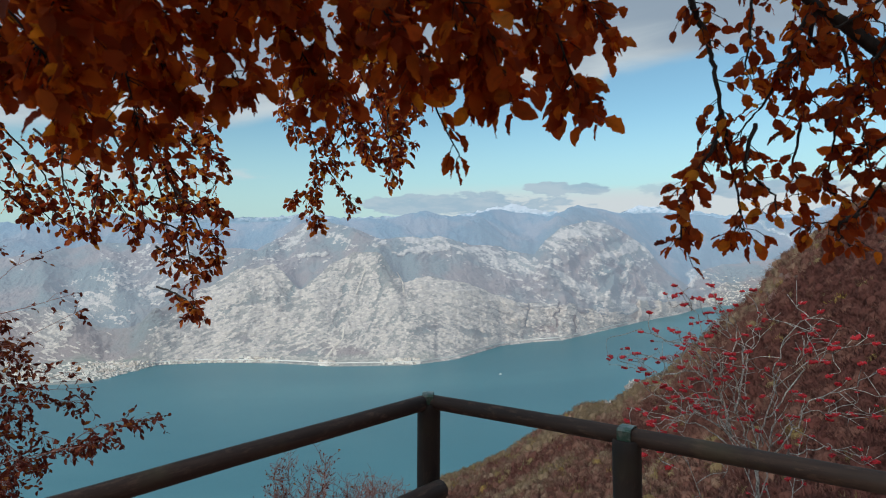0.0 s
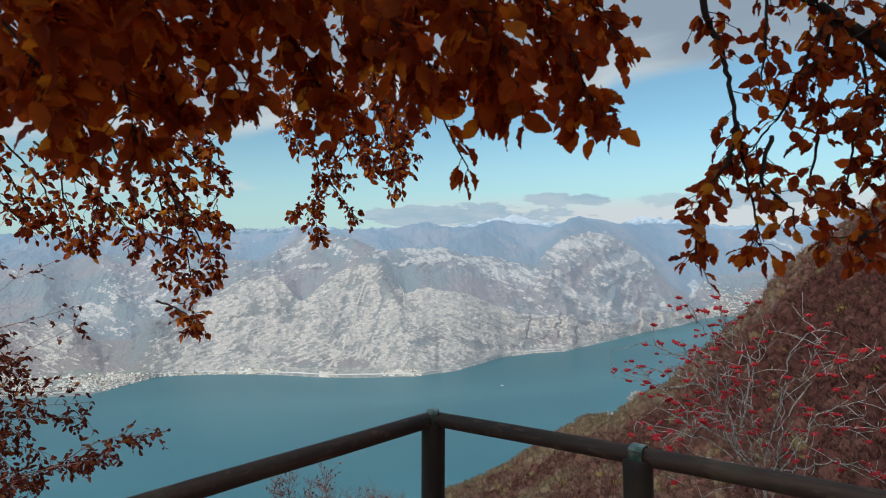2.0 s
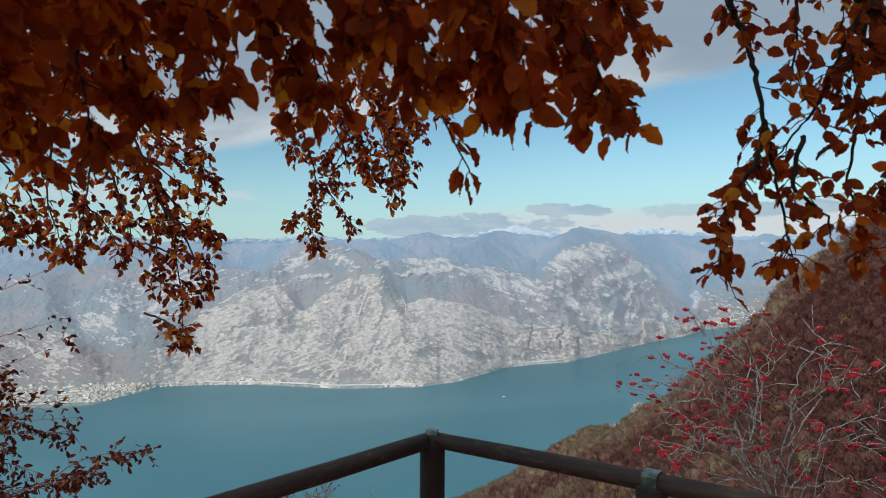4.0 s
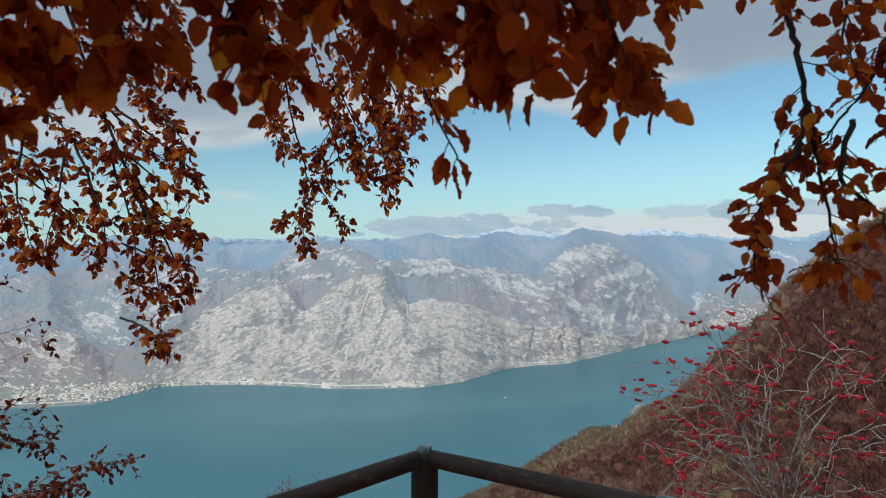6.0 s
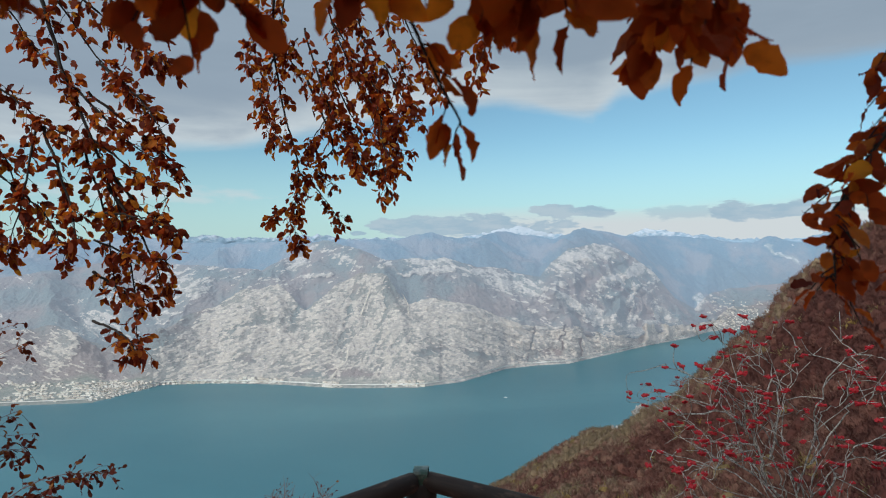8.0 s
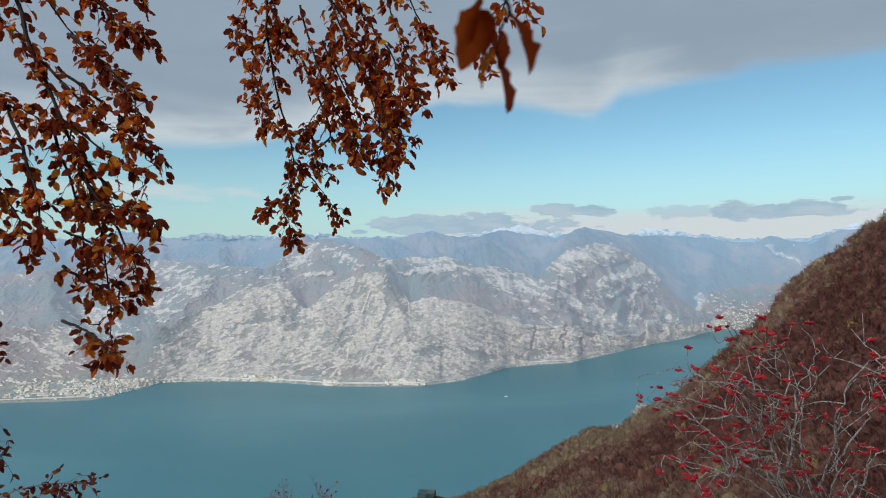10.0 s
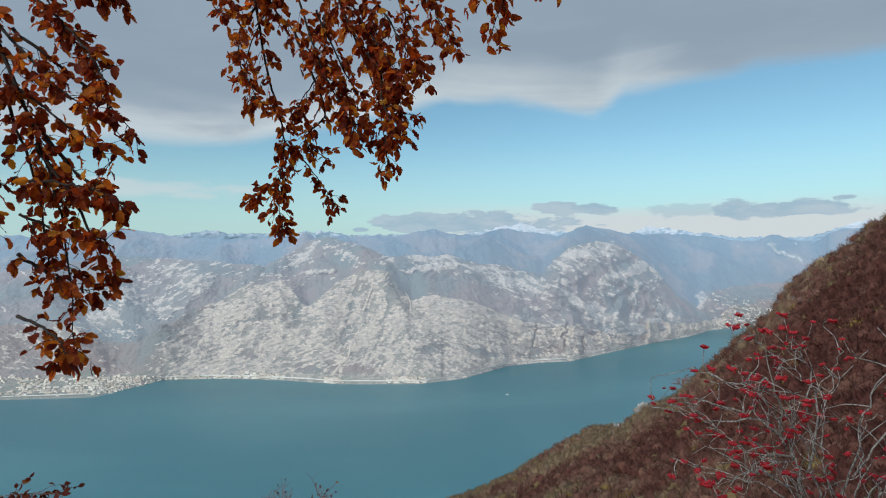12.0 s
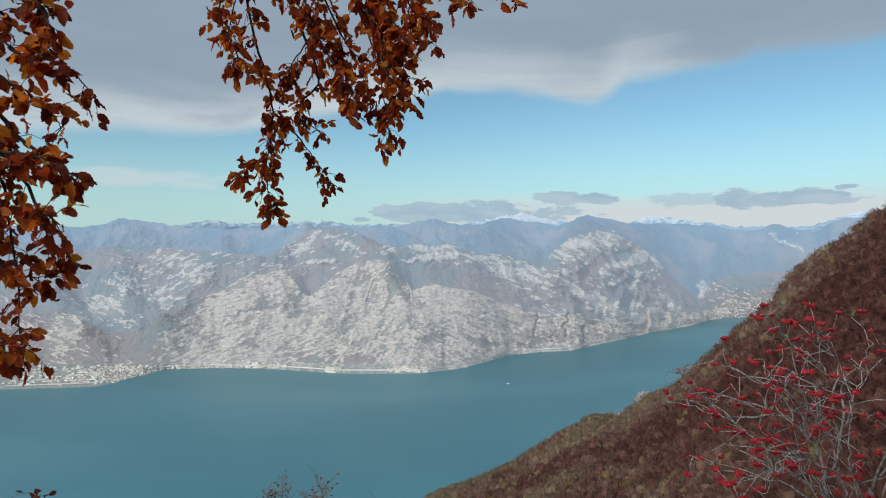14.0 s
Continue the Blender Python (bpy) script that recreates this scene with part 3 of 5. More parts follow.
# ribs of bare stone, wooded hollows and painted shadow bands on the slopes: from and to (bearing, height), width, how
# bare
WEST_SLOPES = [(-0.655, -0.153, -0.555, -0.088, 0.0241, 0.25), (-0.620, -0.080, -0.533, -0.127, 0.0212, 0.25), (-0.560, -0.040, -0.473, -0.097, 0.0241, 0.28),
    (-0.473, -0.019, -0.403, -0.049, 0.0193, 0.28), (-0.451, -0.092, -0.429, -0.053, 0.0174, 0.20), (-0.499, -0.179, -0.282, -0.045, 0.0251, 0.15),
    (-0.416, -0.179, -0.264, -0.140, 0.0241, 0.10), (-0.507, -0.144, -0.429, -0.097, 0.0125, -0.60), (-0.429, -0.097, -0.369, -0.057, 0.0116, -0.50),
    (-0.672, -0.023, -0.568, -0.031, 0.0241, -0.35), (-0.598, -0.153, -0.525, -0.170, 0.0154, -0.45), (-0.372, -0.127, -0.308, -0.097, 0.0116, -0.22),
    (-0.351, -0.162, -0.317, -0.168, 0.0068, -0.35), (-0.747, -0.118, -0.650, -0.060, 0.0212, -0.20)]
# the two -0.40 bands put shadow into the ground cover
MAIN_FACE = [(-0.020, -0.080, 0.136, -0.114, 0.0174, 0.32), (-0.038, -0.157, 0.015, -0.151, 0.0058, -0.40), (0.049, -0.153, 0.088, -0.166, 0.0058, -0.40),
    (-0.229, -0.062, -0.199, -0.036, 0.0106, -0.60), (-0.235, -0.065, -0.255, -0.118, 0.0058, -0.25), (-0.242, -0.192, -0.112, -0.192, 0.0106, -0.30),
    (-0.139, -0.041, -0.178, -0.147, 0.0039, -0.20), (-0.091, -0.060, -0.115, -0.157, 0.0039, -0.18), (0.210, -0.113, 0.208, -0.149, 0.0021, -0.60),
    (0.160, -0.113, 0.153, -0.154, 0.0024, -0.70), (0.238, -0.135, 0.238, -0.159, 0.0019, -0.70), (0.116, -0.108, 0.206, -0.121, 0.0116, 0.25),
    (0.141, -0.166, 0.199, -0.157, 0.0077, -0.35), (-0.168, -0.157, -0.153, -0.118, 0.0068, -0.20)]
UPPER_TERRACE = [(-0.072, -0.023, 0.023, -0.014, 0.0043, 0.65), (-0.055, -0.001, 0.014, -0.001, 0.0077, 0.40), (-0.220, -0.025, -0.185, -0.023, 0.0029, 0.70),
    (-0.250, -0.009, -0.220, 0.017, 0.0077, 0.50), (0.049, -0.023, 0.162, -0.052, 0.0174, 0.25), (-0.081, -0.040, 0.058, -0.049, 0.0193, -0.35),
    (0.058, -0.066, 0.153, -0.101, 0.0135, -0.40), (-0.178, 0.012, -0.139, -0.012, 0.0058, 0.25), (-0.100, -0.010, -0.076, -0.014, 0.0058, 0.30),
    (0.083, 0.017, 0.160, -0.002, 0.0193, -0.30), (0.208, -0.084, 0.247, -0.118, 0.0077, -0.30)]
EAST_SPUR = [(0.206, -0.005, 0.292, 0.020, 0.0135, 0.36), (0.300, -0.035, 0.343, -0.014, 0.0087, 0.50), (0.331, -0.049, 0.328, -0.074, 0.0068, 0.65),
    (0.206, -0.061, 0.254, -0.087, 0.0087, 0.36), (0.270, -0.040, 0.292, -0.031, 0.0077, 0.36), (0.258, -0.096, 0.369, -0.138, 0.0125, 0.34),
    (0.352, -0.112, 0.377, -0.087, 0.0096, 0.36), (0.391, -0.100, 0.442, -0.126, 0.0087, 0.42), (0.442, -0.061, 0.444, -0.080, 0.0058, 0.90),
    (0.361, -0.019, 0.377, -0.035, 0.0058, 0.45), (0.562, 0.020, 0.609, -0.005, 0.0058, 0.50), (0.236, -0.057, 0.266, -0.026, 0.0087, -0.60),
    (0.284, -0.087, 0.326, -0.052, 0.0077, -0.55), (0.343, -0.057, 0.356, -0.096, 0.0053, -0.55), (0.386, -0.044, 0.423, -0.096, 0.0164, -0.55),
    (0.300, -0.019, 0.322, -0.005, 0.0058, -0.50)]
sight_u = np.broadcast_to(bear[None, :], land_d.shape)
sight_v = (land_z - EYE.z) / land_d
wave_u = sight_u + 0.022 * (rough(sight_u * 60, sight_v * 90, 81, 4) - 0.5)
wave_v = sight_v + 0.016 * (rough(sight_u * 70, sight_v * 80, 85, 4) - 0.5)
ribs = np.zeros_like(land_d)
for ua, va, ub_, vb, wide, bare_ in WEST_SLOPES + MAIN_FACE + UPPER_TERRACE + EAST_SPUR:
    su, sv_ = ub_ - ua, vb - va
    w = np.clip(((wave_u - ua) * su + (wave_v - va) * sv_) / (su * su + sv_ * sv_), 0, 1)
    gap = np.hypot(wave_u - ua - w * su, wave_v - va - w * sv_)
    ribs = ribs + bare_ * np.exp(-(gap / wide) ** 2)
ribs = 0.95 * ribs * (amp_f > 0)


def beds(degrees, length, thick, seed):
    """Ledges of rock that rise to the right at the given angle."""
    c, s_ = math.cos(radians(degrees)), math.sin(radians(degrees))
    u_, v_ = sight_u + 0.25 * (wave_u - sight_u), sight_v + 0.25 * (wave_v - sight_v)
    x_, z_ = (u_ * c + v_ * s_) * 4200, (v_ * c - u_ * s_) * 4200
    return rough(x_ / length, z_ / thick, seed, 3, False, 0.55)


rising, falling, steep = beds(20, 52, 14, 91), beds(-24, 52, 14, 95), beds(58, 64, 16, 99)
west = np.clip((sight_u + 0.53) / 0.05, 0, 1) * np.clip((0.0 - sight_u) / 0.10, 0, 1)          # where the beds rise to the right
gullied = 0.55 * np.exp(-((sight_u + 0.12) / 0.09) ** 2) + 0.45 * np.exp(-((sight_u - 0.34) / 0.07) ** 2)
bed_f = rising * west + falling * (1 - west)
bed_f = bed_f * (1 - gullied) + steep * gullied
bed_f = 0.5 + 0.9 * (bed_f - 0.5) + 0.35 * (beds(4, 40, 12, 103) - 0.5)
push = ((20 + 30 * np.clip((sight_u - 0.15) / 0.05, 0, 1)) * np.clip(ribs, -1, 1) + 10 * (bed_f - 0.5)) * np.clip(amp_f * 2.2, 0, 1) * np.clip((0.9 - far_f) / 0.3, 0.2, 1)
push = push + cliffs * (95 * (gully - 0.55) + 60 * (crag - 0.55)) * (far_f < 0.15) * np.clip(amp_f * 2.2, 0, 1)
spots = np.array(EYE) + (spots - np.array(EYE)) * (1 - push / land_d)[..., None]
# more bare stone where the land is steep, and on the spur by the head of the lake
spur = np.exp(-((bear - 0.30) / 0.11) ** 2)[None, :] * (far_f > 0.05) * (far_f < 0.45)
rock_f = rock_f + 0.10 * spur * amp_f + 0.25 * (crag - 0.5)
rock_f = rock_f - 0.30 * np.clip((bear - 0.47) / 0.05, 0, 1)[None, :] * (far_f < 0.6) * (amp_f > 0)
west_woods = np.clip((-0.40 - bear) / 0.10, 0, 1)[None, :] * (amp_f > 0)
rock_f = rock_f - 0.30 * west_woods * (far_f < 0.12) - 0.10 * west_woods * (far_f >= 0.12) * (far_f < 0.45)
rock_f = rock_f + ribs
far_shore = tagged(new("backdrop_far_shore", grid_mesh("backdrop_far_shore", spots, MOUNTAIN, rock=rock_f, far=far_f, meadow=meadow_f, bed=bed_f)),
                   "pale limestone mountains and haze-blue wooded ranges beyond the lake", "mountain", kind="structure")


def on_land(u, v):
    """The place on the far shore at bearing u that stands v above eye level."""
    c = int(np.clip(np.searchsorted(bear, u), 0, COLS - 1))
    seen = (spots[:, c, 2] - EYE.z) / (spots[:, c, 1] - EYE.y)
    r = int(np.argmax(np.maximum.accumulate(seen) >= v))
    return spots[r, c]


# snow-covered ranges behind
ub = np.linspace(-0.66, 0.80, 500)
sv = knots(SNOWY, ub, 1) + 0.009 * (rough(ub * 60, ub * 0, 41, 6, True, 0.6) - 0.62)
sheet = []
for k in range(16):
    w = k / 15
    d = (4850 + 60 * w + 30 * rough(ub * 80, ub * 0 + k * 0.5, 43)) / np.sqrt(1 + ub ** 2)
    sheet.append(np.stack((EYE.x + ub * d, EYE.y + d, EYE.z + d * (0.015 + (sv - 0.015) * w)), -1))
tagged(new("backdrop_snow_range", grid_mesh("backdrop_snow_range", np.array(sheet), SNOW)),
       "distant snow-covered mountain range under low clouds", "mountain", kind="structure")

lake = []
for k in range(2):
    lake.append([(x, -6000.0 + 16000.0 * k, LAKE) for x in (-9000.0, 9000.0)])
tagged(new("water", grid_mesh("water", np.array(lake), WATER)), "wide teal lake lying calm far below", "lake", kind="structure")

# ---- the near hillside ----
AZ = 720
az = np.linspace(-math.pi, math.pi, AZ, endpoint=False)
crest_az = np.array([-math.pi, -2.2, -1.57, -1.05, -0.5, -0.25] + [math.atan(u) for u, v in RIDGE] + [0.75, 1.0, 1.57, 2.3, math.pi])
crest_v = np.array([0.35, 0.0, -0.5, -0.8, -0.72, -0.58] + [v * math.cos(math.atan(u)) for u, v in RIDGE] + [0.12, 0.22, 0.33, 0.36, 0.35])
cv = np.interp(az, crest_az, crest_v)
cr = np.interp(az, [-math.pi, -1.2, -0.3, 0.1, 0.35, 0.62, 0.9, 1.6, math.pi], [460, 300, 420, 470, 430, 330, 260, 260, 460])
hill_rows = []
radii = list(np.linspace(0.0, 3.3, 5)) + list(np.geomspace(3.5, 12, 16)) + [None] * 110 + ["fall"] * 12
down = np.clip((2.15 - np.abs(az)) / 0.45, 0, 1)


def hill_height(r, k):
    """Height of the hillside at distance r from the lookout on the bearings az[k], inside the crest."""
    edge_v = -1.68 / 3.4
    s = np.clip(np.log(np.maximum(r, 0.1) / 3.4) / math.log(12 / 3.4), 0, 1)
    near_v = edge_v + (-0.92 - edge_v) * s
    near_z = np.where(r < 3.4, 0.0, 1.68 + near_v * r)
    w = np.clip(np.log(np.maximum(r, 12) / 12) / np.log(cr[k] / 12), 0, 1)
    z = np.where(r < 12, near_z, 1.68 + r * (cv[k] - (cv[k] + 0.92) * (1 - w) ** 1.35))
    # unseen slope behind the lookout, steepened to hold back sky light
    back = np.where(r < 5, 0.0, (r - 5) * 0.50)
    return z * down[k] + back * (1 - down[k])


every = np.arange(AZ)
for k, r in enumerate(radii):
    if r is None:
        w = (k - 20) / 110
        rr = 12 * (cr / 12) ** w
        z = hill_height(rr, every)
        a = np.clip((rr - 14) / 60, 0, 1)
        z = z + a * rr * 0.016 * (rough(np.sin(az) * rr / 45 + 50, np.cos(az) * rr / 45 + 50, 61) - 0.5)
        last, last_z = rr, z
    elif r == "fall":
        w = (k - 130) / 12
        rr = cr * (1 + 0.9 * w)
        z = last_z + (LAKE - 20 - last_z) * w ** 1.15
    else:
        rr = np.full(AZ, float(r))
        z = hill_height(rr, every)
    hill_rows.append(np.stack((np.sin(az) * rr, np.cos(az) * rr, z), -1))
hill_pts = np.array(hill_rows)[:, ::-1]
tagged(new("ground", grid_mesh("ground", hill_pts, HILL, closed=True)), "steep autumn hillside covered in russet scrub", "hillside", kind="structure")


def hill_at(x, y):
    a, r = math.atan2(x, y), math.hypot(x, y)
    k = int((a + math.pi) / (2 * math.pi) * AZ) % AZ
    return float(hill_height(np.array([r]), np.array([k]))[0])


rng = np.random.default_rng(5)


def scrub(count, near, outer, az_low, az_high, bits, fine, name, label):
    """Bare bushes over the hillside, each a loose ball of twigs and dead leaves."""
    a = rng.uniform(az_low, az_high, count)
    k = ((a + math.pi) / (2 * math.pi) * AZ).astype(int) % AZ
    end = np.minimum(cr[k], outer)
    r = near * (end / near) ** (rng.uniform(0, 1, count) ** 0.8)
    z = hill_height(r, k)
    size = np.minimum(rng.uniform(1.1, 3.6, count) * (0.58 + r / 210), 6.2)
    patch = rough(np.sin(a) * r / 38, np.cos(a) * r / 38, 71, 4)
    hue = np.clip((patch - 0.5) * 1.7 + 0.38 + (0.34 - a) * 0.5 + rng.normal(0, 0.17, count) - 0.42 * np.clip((190 - r) / 120, 0, 1)
                  + 0.46 * np.clip((r / cr[k] - 0.58) / 0.42, 0, 1) - 0.12 * np.clip((a - 0.48) / 0.15, 0, 1), 0, 0.84)
    hue = np.where(rng.random(count) < 0.022 + 0.05 * np.clip((0.30 - a) / 0.2, 0, 1), rng.uniform(0.88, 1.0, count), hue)
    centre = np.stack((np.sin(a) * r, np.cos(a) * r, z + size * 0.35), -1)
    d = rng.normal(0, 1, (count, bits, 3))
    d /= np.linalg.norm(d, axis=2, keepdims=True)
    d[..., 2] = np.abs(d[..., 2]) * 1.1 - 0.25
    ball = centre[:, None] + d * (size[:, None, None] * rng.uniform(0.55, 1.12, (count, bits, 1)) * 0.58)
    face = d + rng.normal(0, 0.45, d.shape)
    e2 = np.cross(face, rng.normal(0, 1, d.shape))
    e2 /= np.linalg.norm(e2, axis=2, keepdims=True)
    e1 = d * rng.uniform(0.6, 1.3, (count, bits, 1)) + rng.normal(0, 0.28, d.shape) + np.array((0, 0, 0.45))
    s = size[:, None, None] * fine
    tri = np.stack((ball - e2 * s * 0.42, ball + e2 * s * 0.42, ball + e1 * s * 2.6), 2).reshape(-1, 3, 3)
    round_ = np.repeat((d + rng.normal(0, 0.26, d.shape) + np.array((0, -0.15, 0.35))).reshape(-1, 3), 3, axis=0)
    # the dense heart of each bush: an uneven dome of twigs under the loose ones
    turn = rng.uniform(0, 6.28, (count, 1, 1)) + np.arange(7)[None, None, :] * 2 * math.pi / 6
    tall = np.array([-0.5, 0.05, 0.6, 1.15, 1.57])[None, :, None]
    ring = np.stack((np.cos(tall) * np.cos(turn), np.cos(tall) * np.sin(turn), np.sin(tall) + 0 * turn), -1)
    lump = rng.uniform(0.72, 1.12, (count, 5, 7))
    lump[:, :, 6] = lump[:, :, 0]
    lump[:, 4] = lump[:, 4, :1]
    dome = centre[:, None, None] + ring * (size[:, None, None] * 0.40 * lump)[..., None]
    halves = []
    for grid in (dome, ring):
        a00, a01, a10, a11 = grid[:, :-1, :-1], grid[:, :-1, 1:], grid[:, 1:, :-1], grid[:, 1:, 1:]
        halves.append(np.stack((np.stack((a00, a01, a11), 3), np.stack((a00, a11, a10), 3)), 3).reshape(-1, 3, 3))
    each = len(halves[0]) // count
    tri = np.concatenate((tri, halves[0]))
    tint = np.concatenate((np.repeat(hue, bits) + rng.normal(0, 0.035, count * bits), np.repeat(hue, each)))
    me = soup(name, tri, 3, SCRUB, hue=np.clip(tint, 0, 1))
    round_ = np.concatenate((round_, halves[1].reshape(-1, 3) + np.array((0, -0.15, 0.35))))
    round_ /= np.linalg.norm(round_, axis=1, keepdims=True)
    me.attributes.new("puff", "FLOAT_VECTOR", "POINT").data.foreach_set("vector", round_.astype(np.float32).ravel())
    return tagged(new(name, me), label, "shrubs", kind="stuff")


scrub(5200, 24, 105, -0.22, 0.82, 120, 0.050, "hillside_scrub", "russet and grey-brown leafless bushes on the steep slope nearest the lookout")
scrub(10500, 95, 500, -0.22, 0.82, 54, 0.068, "hillside_scrub", "russet and grey-brown leafless bushes covering the steep slope")
scrub(700, 60, 500, 0.85, 2.2, 30, 0.1, "hillside_scrub", "russet and grey-brown leafless bushes covering the slope beside the lookout")

# pale rock outcrops on the rim of the slope
def outcrop(u, inward, size, seed, label, mat=STONE):
    a = math.atan(u)
    k = int((a + math.pi) / (2 * math.pi) * AZ)
    r = cr[k] * inward
    z = hill_height(np.array([r]), np.array([k]))[0]
    bm = bmesh.new()
    bmesh.ops.create_icosphere(bm, subdivisions=4, radius=1.0)
    noise.seed_set(seed)
    for w in bm.verts:
        n = noise.fractal(w.co * 1.6 + Vector((seed, 0, 0)), 1.0, 2.0, 5)
        c = noise.cell(w.co * 2.4)
        w.co = Vector((w.co.x * 0.7, w.co.y * 0.7, w.co.z * 1.35)) * (0.8 + 0.45 * n + 0.22 * c)
    me = bpy.data.meshes.new("rock_outcrop")
    bm.to_mesh(me)
    bm.free()
    me.materials.append(mat)
    ob = new("rock_outcrop", me)
    ob.matrix_world = pose(math.sin(a) * r, math.cos(a) * r, z + size * 0.1) @ Matrix.Diagonal((size, size, size * 0.8, 1))
    return tagged(ob, label, "rock", "outcrops on the slope")


outcrop(0.337, 0.975, 7.5, 3, "pale limestone outcrop on the rim of the russet slope")
outcrop(0.348, 0.97, 5.5, 4, "pale limestone outcrop on the rim of the russet slope")
outcrop(0.296, 0.93, 5.0, 5, "small pale limestone outcrop among russet bushes")
outcrop(0.310, 0.95, 5.0, 6, "small pale limestone outcrop among russet bushes")
outcrop(0.652, 0.90, 5.5, 7, "ochre rock face among dark bushes near the rim", OCHRE)

# ---- courses of the branches, in metres ----
NEAR_BOUGH = []
NEAR_BOUGH += [[(-0.94, 1.27, 2.51), (-0.9, 1.27, 2.25), (-0.86, 1.27, 2.06)],
    [(-0.87, 1.27, 2.51), (-0.81, 1.27, 2.24), (-0.76, 1.27, 1.98)],
    [(-0.83, 1.27, 2.51), (-0.74, 1.27, 2.22), (-0.69, 1.27, 1.94)],
    [(-0.74, 1.27, 2.51), (-0.68, 1.27, 2.22), (-0.63, 1.27, 1.96)],
    [(-0.69, 1.27, 2.51), (-0.6, 1.27, 2.24), (-0.55, 1.27, 2.09), (-0.51, 1.27, 2.02)],
    [(-0.61, 1.27, 2.51), (-0.52, 1.27, 2.24), (-0.46, 1.27, 2.14), (-0.44, 1.27, 2.06)],
    [(-0.54, 1.27, 2.51), (-0.48, 1.27, 2.31), (-0.41, 1.27, 2.16)],
    [(-0.45, 1.27, 2.51), (-0.37, 1.27, 2.29), (-0.3, 1.27, 2.14), (-0.25, 1.27, 2.04)]]
NEAR_BOUGH += [[(-0.41, 1.27, 2.51), (-0.29, 1.27, 2.29), (-0.23, 1.27, 2.05)],
    [(-0.32, 1.27, 2.51), (-0.21, 1.27, 2.26), (-0.16, 1.27, 2.14)],
    [(-0.21, 1.27, 2.51), (-0.08, 1.27, 2.24), (-0.05, 1.27, 2.07)],
    [(-0.16, 1.27, 2.51), (-0.02, 1.27, 2.24), (0.07, 1.27, 2.03)],
    [(-0.1, 1.27, 2.51), (0.04, 1.27, 2.24), (0.13, 1.27, 2.05)],
    [(-0.03, 1.33, 2.54), (0.11, 1.33, 2.29), (0.18, 1.33, 2.17), (0.25, 1.33, 2.03)],
    [(0.02, 1.33, 2.54), (0.18, 1.33, 2.29), (0.3, 1.33, 2.04)],
    [(0.04, 1.36, 2.56), (0.21, 1.36, 2.35), (0.36, 1.36, 2.15)],
    [(-0.0, 1.5, 2.65), (0.26, 1.5, 2.5), (0.36, 1.5, 2.28)]]
NEAR_BOUGH += [[(-0.76, 1.0, 2.28), (-0.63, 1.0, 2.15), (-0.55, 1.0, 2.06)],
    [(-0.8, 1.1, 2.38), (-0.63, 1.15, 2.23), (-0.49, 1.1, 2.11)],
    [(-0.83, 1.1, 2.25), (-0.72, 1.1, 2.1), (-0.66, 1.1, 2.02)],
    [(-0.62, 1.05, 2.36), (-0.55, 1.1, 2.21), (-0.47, 1.1, 2.12)],
    [(-0.47, 1.1, 2.4), (-0.35, 1.1, 2.21), (-0.3, 1.1, 2.14)],
    [(-1.09, 1.5, 2.63), (-0.91, 1.5, 2.35), (-0.74, 1.5, 2.14)],
    [(-1.15, 1.5, 2.4), (-0.97, 1.5, 2.17), (-0.84, 1.5, 2.08)],
    [(-0.32, 1.1, 2.4), (-0.18, 1.1, 2.23), (-0.09, 1.1, 2.12)],
    [(-0.14, 1.1, 2.4), (-0.03, 1.1, 2.22), (0.07, 1.15, 2.11)]]
NEAR_TIP = []
NEAR_TIP += [[(-0.11, 1.38, 2.33), (-0.06, 1.38, 2.12), (-0.01, 1.38, 2.0), (0.03, 1.38, 1.92)]]
LEFT_BOUGH = []
LEFT_BOUGH += [[(-2.23, 3.4, 3.55), (-1.91, 3.4, 3.17), (-1.72, 3.4, 2.61), (-1.55, 3.4, 2.21), (-1.42, 3.4, 1.8), (-1.38, 3.4, 1.34)],
    [(-2.12, 3.4, 3.44), (-1.67, 3.4, 3.01), (-1.4, 3.4, 2.77), (-1.25, 3.4, 2.69)],
    [(-1.91, 3.4, 3.17), (-1.53, 3.4, 2.66), (-1.32, 3.4, 2.43)],
    [(-2.28, 3.4, 2.85), (-2.06, 3.4, 2.61), (-1.85, 3.4, 2.43), (-1.64, 3.4, 2.31)],
    [(-1.72, 3.4, 2.61), (-1.45, 3.4, 2.34), (-1.26, 3.4, 2.2)],
    [(-1.55, 3.4, 2.21), (-1.31, 3.4, 1.96), (-1.2, 3.4, 1.9)],
    [(-1.53, 3.4, 2.12), (-1.34, 3.4, 1.83), (-1.26, 3.4, 1.62)]]
